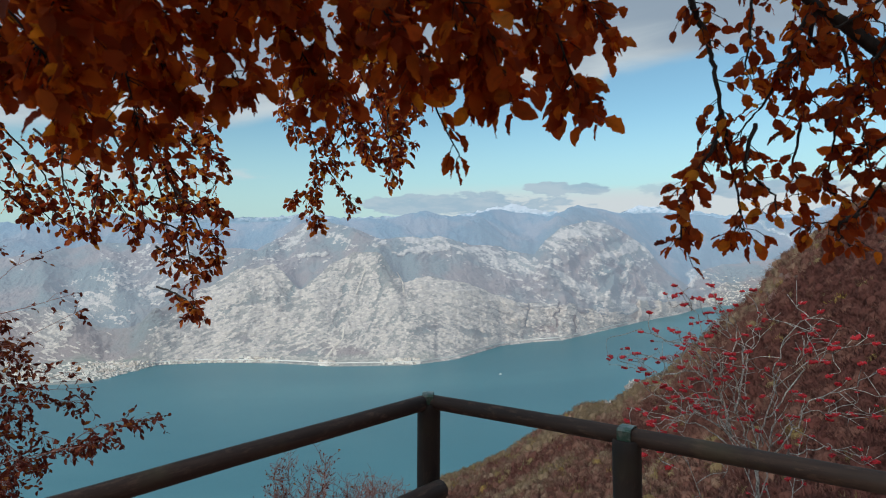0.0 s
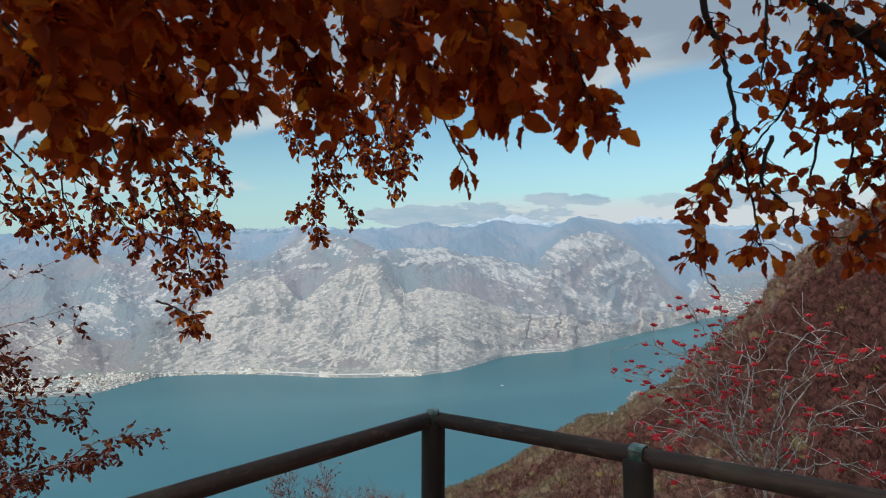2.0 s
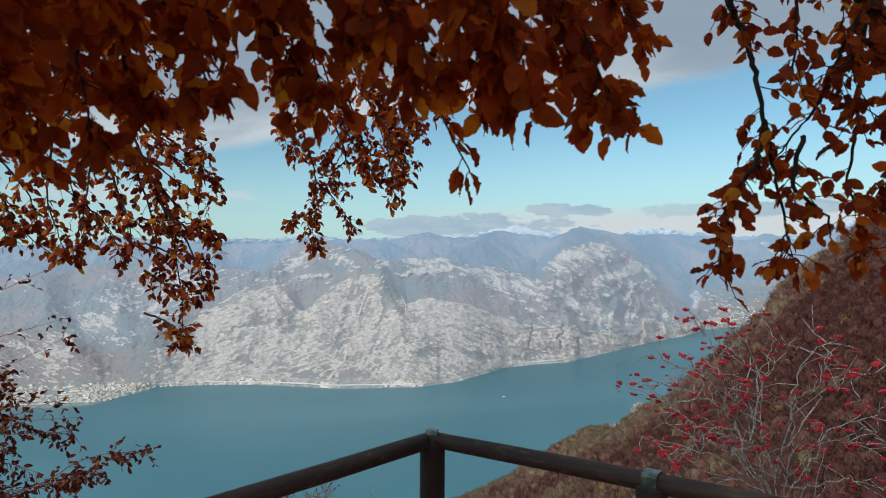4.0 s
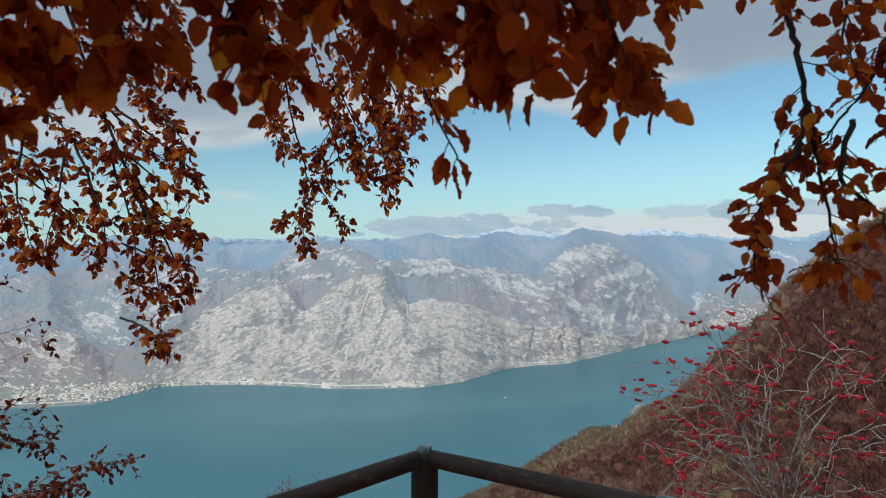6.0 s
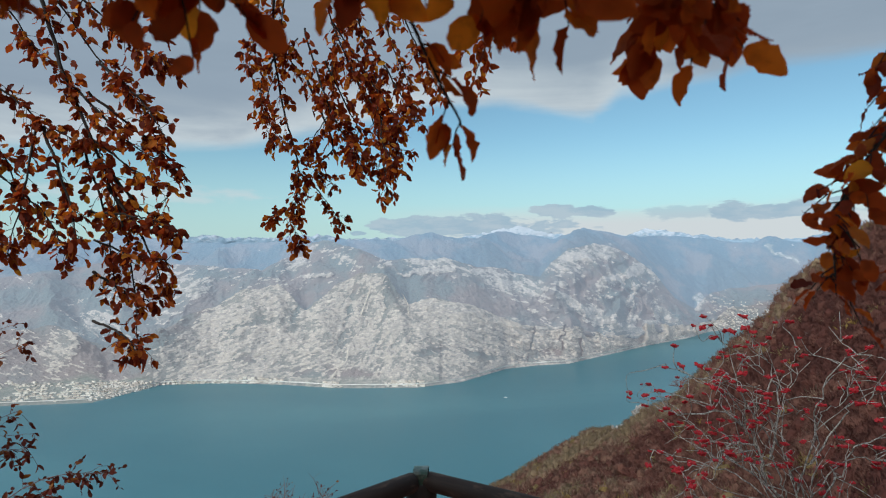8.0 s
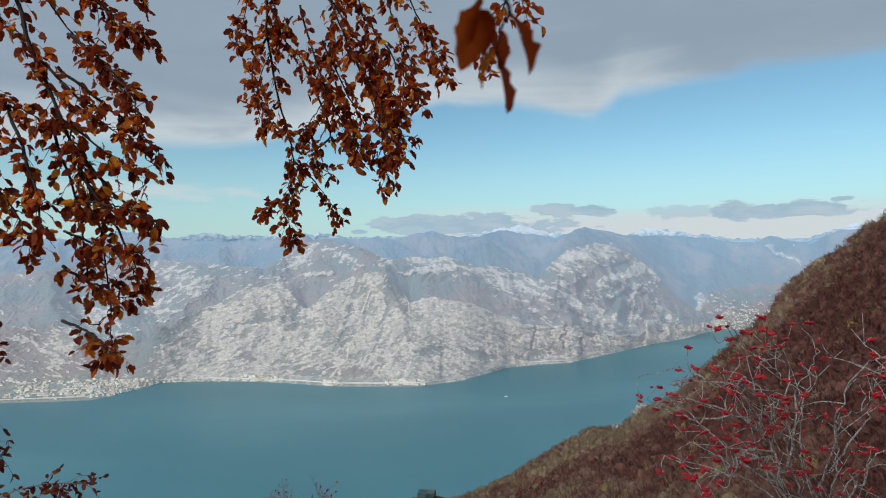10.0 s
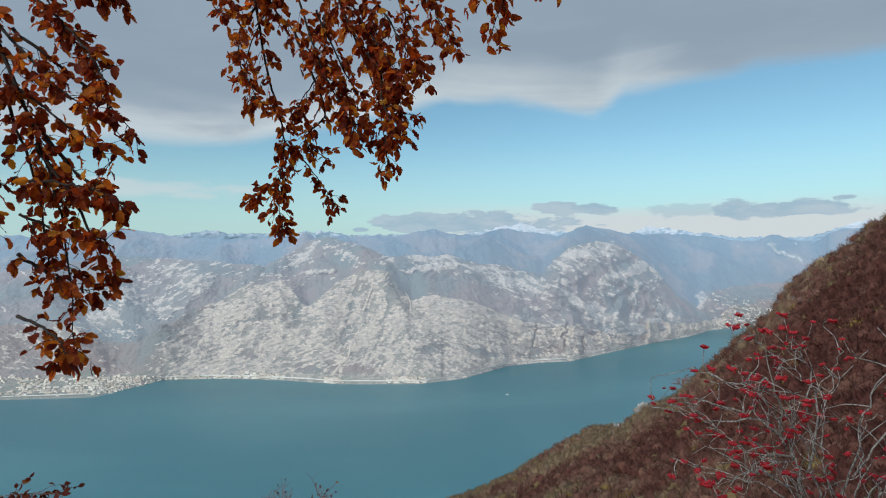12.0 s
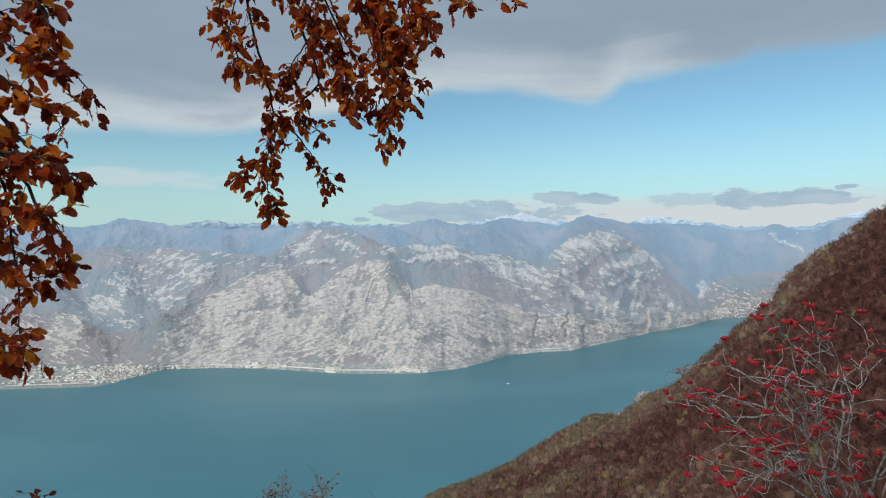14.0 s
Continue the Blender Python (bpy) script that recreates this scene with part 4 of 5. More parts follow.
LEFT_BOUGH += [[(-1.85, 3.4, 2.43), (-1.9, 3.4, 2.13), (-1.98, 3.4, 1.81)],
    [(-1.82, 3.4, 2.39), (-1.71, 3.4, 2.07), (-1.66, 3.4, 1.86)],
    [(-2.06, 3.4, 2.47), (-2.11, 3.4, 2.13), (-2.03, 3.4, 1.83)],
    [(-1.64, 3.4, 2.31), (-1.53, 3.4, 1.94), (-1.49, 3.4, 1.62)],
    [(-1.8, 3.4, 3.28), (-1.59, 3.4, 3.06), (-1.45, 3.4, 2.9)],
    [(-1.67, 3.4, 3.33), (-1.37, 3.4, 3.12), (-1.29, 3.4, 2.85)],
    [(-2.23, 3.4, 3.28), (-2.01, 3.4, 2.96), (-1.82, 3.4, 2.69)],
    [(-2.22, 3.4, 2.34), (-2.0, 3.4, 2.26), (-1.9, 3.4, 1.89)],
    [(-1.62, 3.4, 2.55), (-1.41, 3.4, 2.38), (-1.29, 3.4, 2.29), (-1.18, 3.4, 2.17)]]
LEFT_BOUGH += [[(-1.62, 3.4, 2.35), (-1.45, 3.4, 2.22), (-1.32, 3.4, 2.12), (-1.25, 3.4, 2.06)],
    [(-1.62, 3.4, 2.0), (-1.45, 3.4, 1.98), (-1.34, 3.4, 1.96), (-1.24, 3.4, 1.93)],
    [(-1.59, 3.4, 1.87), (-1.43, 3.4, 1.8), (-1.32, 3.4, 1.78), (-1.25, 3.4, 1.77)],
    [(-1.59, 3.4, 1.72), (-1.45, 3.4, 1.63), (-1.32, 3.4, 1.58)],
    [(-1.59, 3.4, 1.5), (-1.45, 3.4, 1.43), (-1.39, 3.4, 1.36)],
    [(-1.58, 3.4, 2.69), (-1.41, 3.4, 2.55), (-1.3, 3.4, 2.41), (-1.27, 3.4, 2.34)],
    [(-2.62, 3.4, 2.54), (-2.38, 3.4, 2.19), (-2.26, 3.4, 1.97), (-2.04, 3.4, 1.79)]]
LEFT_BOUGH += [[(-2.5, 3.4, 2.47), (-2.19, 3.4, 2.12), (-2.14, 3.4, 1.87)],
    [(-2.25, 3.4, 2.38), (-1.97, 3.4, 2.12), (-1.82, 3.4, 2.0), (-1.7, 3.4, 1.79)],
    [(-2.69, 3.4, 2.29), (-2.44, 3.4, 2.06), (-2.29, 3.4, 1.91)]]
MIDDLE_BOUGH = []
MIDDLE_BOUGH += [[(-0.9, 4.3, 3.99), (-1.01, 4.3, 3.41), (-1.01, 4.3, 3.02), (-0.94, 4.3, 2.63), (-0.86, 4.3, 2.31), (-0.89, 4.3, 2.06), (-0.87, 4.3, 1.85)],
    [(-0.83, 4.3, 3.99), (-0.97, 4.3, 3.2), (-0.81, 4.3, 2.88), (-0.62, 4.3, 2.66), (-0.48, 4.3, 2.38)],
    [(-1.01, 4.3, 3.02), (-1.09, 4.3, 2.88), (-1.08, 4.3, 2.7), (-0.97, 4.3, 2.48)],
    [(-0.86, 4.3, 2.31), (-0.72, 4.3, 2.16), (-0.6, 4.3, 1.99)],
    [(-0.9, 4.3, 2.09), (-0.97, 4.3, 2.06), (-1.04, 4.3, 2.04)],
    [(-0.61, 4.3, 3.99), (-0.69, 4.3, 3.41), (-0.55, 4.3, 2.98), (-0.36, 4.3, 2.66), (-0.22, 4.3, 2.42)]]
MIDDLE_BOUGH += [[(-0.55, 4.3, 2.98), (-0.38, 4.3, 2.55), (-0.32, 4.3, 2.16)],
    [(-0.81, 4.3, 2.88), (-0.65, 4.3, 2.48), (-0.76, 4.3, 2.34), (-0.65, 4.3, 2.23)],
    [(-0.76, 4.3, 3.84), (-0.54, 4.3, 3.41), (-0.44, 4.3, 3.05), (-0.33, 4.3, 2.73)],
    [(-1.08, 4.3, 3.77), (-1.11, 4.3, 3.34), (-1.17, 4.3, 2.95)],
    [(-0.47, 4.3, 3.99), (-0.47, 4.3, 3.48), (-0.62, 4.3, 3.2), (-0.65, 4.3, 2.91)],
    [(-0.66, 4.3, 3.25), (-0.45, 4.3, 2.93), (-0.32, 4.3, 2.72), (-0.23, 4.3, 2.59)],
    [(-0.55, 4.3, 3.25), (-0.34, 4.3, 2.98), (-0.24, 4.3, 2.8), (-0.17, 4.3, 2.7)]]
MIDDLE_BOUGH += [[(-0.45, 4.3, 2.93), (-0.36, 4.3, 2.67), (-0.35, 4.3, 2.51), (-0.27, 4.3, 2.33)],
    [(-0.28, 4.3, 3.47), (-0.16, 4.3, 3.15), (-0.07, 4.3, 2.97), (0.01, 4.3, 2.78)],
    [(-0.41, 4.3, 3.47), (-0.28, 4.3, 3.09), (-0.19, 4.3, 2.87), (-0.15, 4.3, 2.62)],
    [(-0.87, 4.3, 3.14), (-1.02, 4.3, 2.88), (-1.08, 4.3, 2.67), (-1.04, 4.3, 2.54)],
    [(-0.66, 4.3, 2.98), (-0.66, 4.3, 2.72), (-0.76, 4.3, 2.54), (-0.82, 4.3, 2.44)],
    [(-0.83, 4.3, 3.2), (-0.70, 4.3, 2.78), (-0.58, 4.3, 2.52), (-0.46, 4.3, 2.33)],
    [(-0.70, 4.3, 3.0), (-0.56, 4.3, 2.70), (-0.45, 4.3, 2.50), (-0.38, 4.3, 2.30)]]
SPRIG = []
SPRIG += [[(0.43, 4.3, 3.59), (0.4, 4.3, 3.34), (0.27, 4.3, 3.03), (0.2, 4.3, 2.81)],
    [(0.41, 4.3, 3.4), (0.45, 4.3, 3.22), (0.48, 4.3, 3.11)],
    [(0.35, 4.3, 3.22), (0.24, 4.3, 3.12), (0.15, 4.3, 3.06)]]
RIGHT_BOUGH = []
RIGHT_BOUGH += [[(0.61, 1.56, 2.53), (0.62, 1.56, 2.33), (0.65, 1.56, 2.25), (0.67, 1.56, 2.18), (0.69, 1.56, 2.06), (0.68, 1.56, 1.98), (0.62, 1.56, 1.88), (0.57, 1.56, 1.82)],
    [(0.69, 1.56, 2.06), (0.71, 1.56, 1.94), (0.73, 1.56, 1.81), (0.73, 1.56, 1.74)],
    [(0.68, 1.56, 1.98), (0.6, 1.56, 1.84), (0.58, 1.56, 1.73)],
    [(0.77, 1.56, 2.52), (0.84, 1.56, 2.36), (0.93, 1.56, 2.31), (1.01, 1.56, 2.26), (1.13, 1.56, 2.19)],
    [(0.77, 1.56, 2.41), (0.78, 1.56, 2.25), (0.77, 1.56, 2.15)],
    [(0.93, 1.56, 2.31), (0.87, 1.56, 2.22), (0.83, 1.56, 2.12), (0.76, 1.56, 2.03), (0.7, 1.56, 1.96)]]
RIGHT_BOUGH += [[(0.93, 1.56, 2.31), (0.91, 1.56, 2.17), (0.9, 1.56, 2.05), (0.88, 1.56, 1.91), (0.91, 1.56, 1.82)],
    [(0.98, 1.56, 2.27), (1.01, 1.56, 2.12), (0.97, 1.56, 2.0), (0.94, 1.56, 1.86), (0.98, 1.56, 1.83)],
    [(1.08, 1.56, 2.21), (1.1, 1.56, 2.1), (1.06, 1.56, 2.0), (1.08, 1.56, 1.9)],
    [(0.78, 1.56, 2.02), (0.76, 1.56, 1.91), (0.83, 1.56, 1.85), (0.85, 1.56, 1.79)],
    [(1.16, 1.56, 2.16), (1.1, 1.56, 1.9), (1.01, 1.56, 1.79), (0.88, 1.56, 1.77)],
    [(1.04, 1.56, 1.79), (0.98, 1.56, 1.76), (1.01, 1.56, 1.71)],
    [(1.16, 1.56, 2.41), (1.07, 1.56, 2.33), (1.16, 1.56, 2.24)]]
RIGHT_BOUGH += [[(1.16, 1.56, 2.24), (1.07, 1.56, 2.14), (0.98, 1.56, 2.09)],
    [(1.19, 1.56, 2.41), (1.07, 1.56, 2.31), (0.94, 1.56, 2.23), (0.87, 1.56, 2.17)],
    [(1.19, 1.56, 2.33), (1.1, 1.56, 2.19), (1.01, 1.56, 2.05)],
    [(1.19, 1.56, 2.2), (1.08, 1.56, 2.1), (0.95, 1.56, 2.06)],
    [(1.19, 1.56, 2.09), (1.1, 1.56, 1.99), (1.0, 1.56, 1.95)],
    [(1.01, 1.56, 2.44), (0.93, 1.56, 2.36), (0.87, 1.56, 2.27)]]
THICK_LIMB = []
THICK_LIMB += [[(1.3, 1.56, 2.09), (1.14, 1.56, 2.17), (1.0, 1.56, 2.27), (0.89, 1.56, 2.35), (0.77, 1.56, 2.5)]]
LOWER_SPRAY = []
LOWER_SPRAY += [[(-4.91, 5.6, -0.56), (-4.12, 5.6, -0.41), (-3.49, 5.6, -0.21), (-2.96, 5.6, 0.05), (-2.48, 5.6, 0.08)],
    [(-3.49, 5.6, -0.21), (-3.17, 5.6, -0.16), (-2.88, 5.6, -0.03)],
    [(-4.89, 5.6, 0.03), (-4.1, 5.6, 0.23), (-3.53, 5.6, 0.26), (-3.16, 5.6, 0.28)],
    [(-4.72, 5.6, 0.4), (-4.09, 5.6, 0.6), (-3.84, 5.6, 0.43), (-3.63, 5.6, 0.38)],
    [(-4.82, 5.6, 0.66), (-4.09, 5.6, 0.86), (-3.78, 5.6, 0.65), (-3.52, 5.6, 0.54)],
    [(-4.71, 5.6, 0.87), (-4.08, 5.6, 1.05), (-3.61, 5.6, 1.17), (-3.24, 5.6, 1.27)],
    [(-4.71, 5.6, 1.03), (-3.97, 5.6, 1.39), (-3.76, 5.6, 1.54), (-3.39, 5.6, 1.7)]]
LOWER_SPRAY += [[(-4.61, 5.6, 0.76), (-3.77, 5.6, 0.86), (-3.3, 5.6, 1.06), (-3.19, 5.6, 1.11)],
    [(-4.74, 5.6, -0.19), (-4.11, 5.6, -0.14), (-3.79, 5.6, 0.01), (-3.43, 5.6, -0.08)],
    [(-4.75, 5.6, -0.72), (-4.01, 5.6, -0.36), (-3.75, 5.6, -0.26), (-3.54, 5.6, -0.39)],
    [(-4.65, 5.6, -0.88), (-4.07, 5.6, -0.62), (-3.91, 5.6, -0.47), (-3.85, 5.6, -0.31)],
    [(-4.71, 5.6, 1.08), (-4.07, 5.6, 1.55), (-3.91, 5.6, 1.7)],
    [(-4.83, 5.6, 0.34), (-4.3, 5.6, 0.65), (-3.98, 5.6, 0.75), (-3.77, 5.6, 0.8)],
    [(-4.84, 5.6, 0.03), (-4.31, 5.6, 0.34), (-3.95, 5.6, 0.23), (-3.69, 5.6, 0.11)]]
LOWER_SPRAY += [[(-4.85, 5.6, -0.29), (-4.42, 5.6, 0.02), (-4.06, 5.6, -0.04), (-3.85, 5.6, -0.2)],
    [(-4.82, 5.6, 0.56), (-4.4, 5.6, 0.97), (-4.03, 5.6, 1.02), (-3.88, 5.6, 0.99)],
    [(-4.86, 5.6, -0.71), (-4.33, 5.6, -0.51), (-4.02, 5.6, -0.47), (-3.81, 5.6, -0.57)],
    [(-4.73, 5.6, 0.24), (-3.79, 5.6, 0.38), (-3.42, 5.6, 0.38), (-3.08, 5.6, 0.4)],
    [(-3.79, 5.6, 0.38), (-3.21, 5.6, 0.58)]]
ROWAN_STEM = []
ROWAN_STEM += [[(3.8, 6.9, -2.32), (3.75, 6.9, -1.34), (3.67, 6.9, -0.85), (3.43, 6.9, -0.61), (3.34, 6.9, -0.24), (3.16, 6.9, 0.01), (2.95, 6.9, 0.17), (2.55, 6.9, 0.32), (2.23, 6.9, 0.33)],
    [(3.67, 6.9, -0.85), (3.5, 6.9, -0.36), (3.41, 6.9, -0.11), (3.17, 6.9, 0.26), (3.05, 6.9, 0.51), (2.9, 6.9, 0.88), (2.78, 6.9, 1.0)],
    [(3.34, 6.9, -0.24), (3.17, 6.9, 0.17), (2.86, 6.9, 0.48), (2.55, 6.9, 0.57), (2.3, 6.9, 0.69)],
    [(3.75, 6.9, -1.34), (3.74, 6.9, -0.73), (3.59, 6.9, -0.24), (3.57, 6.9, 0.25), (3.64, 6.9, 0.62), (3.68, 6.9, 0.87)]]
ROWAN_STEM += [[(3.59, 6.9, -0.24), (3.42, 6.9, 0.26), (3.45, 6.9, 0.63), (3.24, 6.9, 0.88)],
    [(3.78, 6.9, -1.47), (3.83, 6.9, -0.86), (3.87, 6.9, -0.43), (3.91, 6.9, 0.13), (4.1, 6.9, 0.31), (4.2, 6.9, 0.68)],
    [(3.87, 6.9, -0.43), (4.1, 6.9, 0.06), (4.16, 6.9, 0.31), (4.32, 6.9, 0.49), (4.61, 6.9, 0.61)],
    [(3.83, 6.9, -0.98), (4.08, 6.9, -0.61), (4.28, 6.9, -0.18), (4.66, 6.9, -0.01), (4.97, 6.9, 0.24)],
    [(3.89, 6.9, -0.73), (4.21, 6.9, -0.43), (4.46, 6.9, -0.34), (4.83, 6.9, -0.38)],
    [(3.73, 6.9, -0.98), (3.27, 6.9, -0.73), (2.96, 6.9, -0.78), (2.53, 6.9, -0.66)]]
ROWAN_STEM += [[(3.58, 6.9, -0.79), (3.15, 6.9, -0.39), (2.84, 6.9, -0.35), (2.47, 6.9, -0.44)],
    [(3.83, 6.9, -0.86), (4.14, 6.9, -0.8), (4.45, 6.9, -0.68), (4.76, 6.9, -0.81)],
    [(3.34, 6.9, -0.24), (3.1, 6.9, -0.14), (2.85, 6.9, -0.17), (2.6, 6.9, -0.35)],
    [(2.95, 6.9, 0.17), (2.73, 6.9, 0.05), (2.39, 6.9, 0.08)],
    [(3.74, 6.9, -0.73), (3.84, 6.9, -0.12), (3.76, 6.9, 0.31), (3.86, 6.9, 0.81), (4.09, 6.9, 0.84)],
    [(3.4, 6.9, -0.73), (3.15, 6.9, -0.54), (2.78, 6.9, -0.54), (2.47, 6.9, -0.47)]]
ROWAN_STEM += [[(3.46, 6.9, -0.67), (3.22, 6.9, -0.3), (2.91, 6.9, -0.17), (2.69, 6.9, -0.01), (2.6, 6.9, 0.02)],
    [(3.22, 6.9, -0.11), (3.1, 6.9, 0.32), (2.83, 6.9, 0.57), (2.68, 6.9, 0.7)],
    [(3.46, 6.9, -0.36), (3.66, 6.9, 0.25), (3.52, 6.9, 0.56), (3.42, 6.9, 0.69)]]

THICK_LIMB = THICK_LIMB[0]

# ---- railing of the lookout ----
def along(a, b):
    """A pose at a whose z axis points to b, and the length."""
    a, b = Vector(a), Vector(b)
    return Matrix.Translation(a) @ (b - a).to_track_quat("Z", "Y").to_matrix().to_4x4(), (b - a).length


def log_mesh(name, length, radius, seed, mat, bevel=0.006, sides=28):
    """A peeled round pole along z, slightly uneven, with eased ends."""
    rnd = random.Random(seed)
    phase = [rnd.uniform(0, 6.28) for _ in range(4)]
    steps = [0.0, bevel] + [length * k / 24 for k in range(1, 24)] + [length - bevel, length]
    verts, faces = [], []
    for k, z in enumerate(steps):
        r0 = radius - bevel if k in (0, len(steps) - 1) else radius
        for s in range(sides):
            w = 2 * math.pi * s / sides
            r = r0 * (1 + 0.025 * math.sin(2 * w + phase[0] + z * 1.3) + 0.018 * math.sin(3 * w + phase[1] + z * 4)
                      + 0.012 * math.sin(5 * w + z * 9 + phase[2]))
            x = 0.006 * math.sin(z * 2.2 + phase[3])
            verts.append((r * math.cos(w) + x, r * math.sin(w), z))
        if k:
            o = (k - 1) * sides
            for s in range(sides):
                faces.append((o + s, o + (s + 1) % sides, o + sides + (s + 1) % sides, o + sides + s))
    faces.append(tuple(reversed(range(sides))))
    faces.append(tuple(range(len(verts) - sides, len(verts))))
    return mesh_of(name, verts, faces, mat, True)


def strap_mesh(half, width, drop):
    """A bent sheet-metal strip: arched over the joint of the rails and down both sides; the rail runs along y."""
    verts, faces = [], []
    profile = [(-half, -drop), (-half, -0.010), (-half * 0.85, -0.003), (-half * 0.4, 0.0), (half * 0.4, 0.0), (half * 0.85, -0.003), (half, -0.010), (half, -drop)]
    for k, (x, z) in enumerate(profile):
        inner = (x * 0.96, z - 0.003)
        for px_, pz_ in ((x, z), inner):
            for y in (-width / 2, width / 2):
                verts.append((px_, y, pz_))
        if k:
            o = (k - 1) * 4
            for a, b in ((0, 1), (1, 3), (3, 2), (2, 0)):
                faces.append((o + a, o + b, o + 4 + b, o + 4 + a))
    faces += [(0, 2, 3, 1), (len(verts) - 4, len(verts) - 3, len(verts) - 1, len(verts) - 2)]
    return mesh_of("strap", verts, faces, STRAP)


CORNER = (-0.066, 2.735)
LEFT_END, RIGHT_END = (-1.75, 1.02), (1.95, 1.34)
railing = tagged(new("railing"), "round brown timber railing with green metal straps at the lookout edge", "railing")


def stand(x, y, top_z, seed, turn, foot=-0.25):
    m, length = along((x, y, foot), (x, y, top_z - 0.045))
    post = part("post", log_mesh("post", length, 0.051, seed, POST_SHADED), railing)
    post.matrix_world = m
    band = part("strap", strap_mesh(0.0375, 0.050, 0.052), post, "green sheet-metal strap")
    band.matrix_world = pose(x, y, top_z, 0, 0, turn)
    return post


def rail(a, b, radius, seed):
    m, length = along(a, b)
    r = part("rail", log_mesh("rail", length, radius, seed, RAIL), railing)
    r.matrix_world = m


stand(*CORNER, 1.048, 2, 86)
mid = (0.668, 2.225)
stand(*mid, 1.047, 3, 53)
stand(*RIGHT_END, 1.046, 4, 53)
stand(*LEFT_END, 1.060, 5, -45)
rail((CORNER[0] - 0.03, CORNER[1] - 0.02, 1.008), (*LEFT_END, 1.021), 0.034, 6)
rail((CORNER[0] + 0.02, CORNER[1] - 0.01, 1.008), (*RIGHT_END, 1.006), 0.033, 7)
rail((CORNER[0] + 0.06, CORNER[1] - 0.055, 0.632), (LEFT_END[0] + 0.07, LEFT_END[1] - 0.07, 0.625), 0.043, 8)
rail((CORNER[0] + 0.05, CORNER[1] + 0.05, 0.50), (RIGHT_END[0] + 0.05, RIGHT_END[1] + 0.07, 0.50), 0.040, 9)


# ---- leaves and boughs ----
def leaf_mesh(name, seed, mat, wide=0.62):
    """An ovate beech leaf of length 1 along x, folded at the midrib and curled."""
    rnd = random.Random(seed)
    curl, fold, twist = rnd.uniform(0.10, 0.75), rnd.uniform(0.05, 0.35), rnd.uniform(-0.5, 0.5)
    stations = [0.0] + [0.5 - 0.5 * math.cos(math.pi * k / 11) for k in range(1, 11)] + [1.0]
    verts, faces = [], []
    for k, x in enumerate(stations):
        w = max(0.0, 4 * x * (1 - x)) ** 0.68 * (1.22 - 0.44 * x)
        h = w * wide / 2 * (1 + 0.055 * (-1) ** k + rnd.gauss(0, 0.03))
        wave = 0.035 * math.sin(k * 2.3 + seed) + rnd.gauss(0, 0.015)
        for side in ((-1, 0, 1) if 0 < k < 11 else (0,)):
            y = side * h
            z = abs(side) * h * fold * 1.6 + wave * side - curl * 0.42 * (x - 0.15) ** 2 + twist * y * x
            verts.append((x, y * (1 - 0.25 * fold), z))
    faces += [(0, 2, 1), (0, 3, 2)]
    for k in range(9):
        o = 1 + 3 * k
        faces += [(o, o + 1, o + 4, o + 3), (o + 1, o + 2, o + 5, o + 4)]
    n = len(verts) - 1
    faces += [(n - 3, n - 2, n), (n - 2, n - 1, n)]
    stalk = len(verts)
    verts += [(-0.16, -0.012, 0.01), (-0.16, 0.012, 0.01), (0.0, 0.012, 0.0), (0.0, -0.012, 0.0)]
    faces.append((stalk, stalk + 1, stalk + 2, stalk + 3))
    return mesh_of(name, verts, faces, mat, True)


BEECH_LEAVES = [leaf_mesh("leaf", k, BEECH_LEAF) for k in range(7)]
BROAD_LEAVES = [leaf_mesh("leaf", 60 + k, BEECH_LEAF, 0.68) for k in range(6)]
MAROON_LEAVES = [leaf_mesh("leaf", 40 + k, MAROON_LEAF) for k in range(7)]
SHRUB_LEAVES = [leaf_mesh("leaf", 20 + k, SHRUB_LEAF, 0.55) for k in range(5)]


def leaf_pose(rnd, p, out, size, droop):
    """A leaf hanging at p: it points along out, bent down by droop, at a random roll."""
    d = Vector(out) + Vector((rnd.gauss(0, 0.8), rnd.gauss(0, 0.8), rnd.gauss(0, 0.6)))
    d = (d.normalized() + Vector((0, 0, -droop))).normalized()
    q = d.to_track_quat("X", "Z").to_matrix().to_4x4()
    return Matrix.Translation(p) @ q @ Matrix.Rotation(rnd.gauss(0, 1.3), 4, "X") @ Matrix.Diagonal((size, size, size, 1))


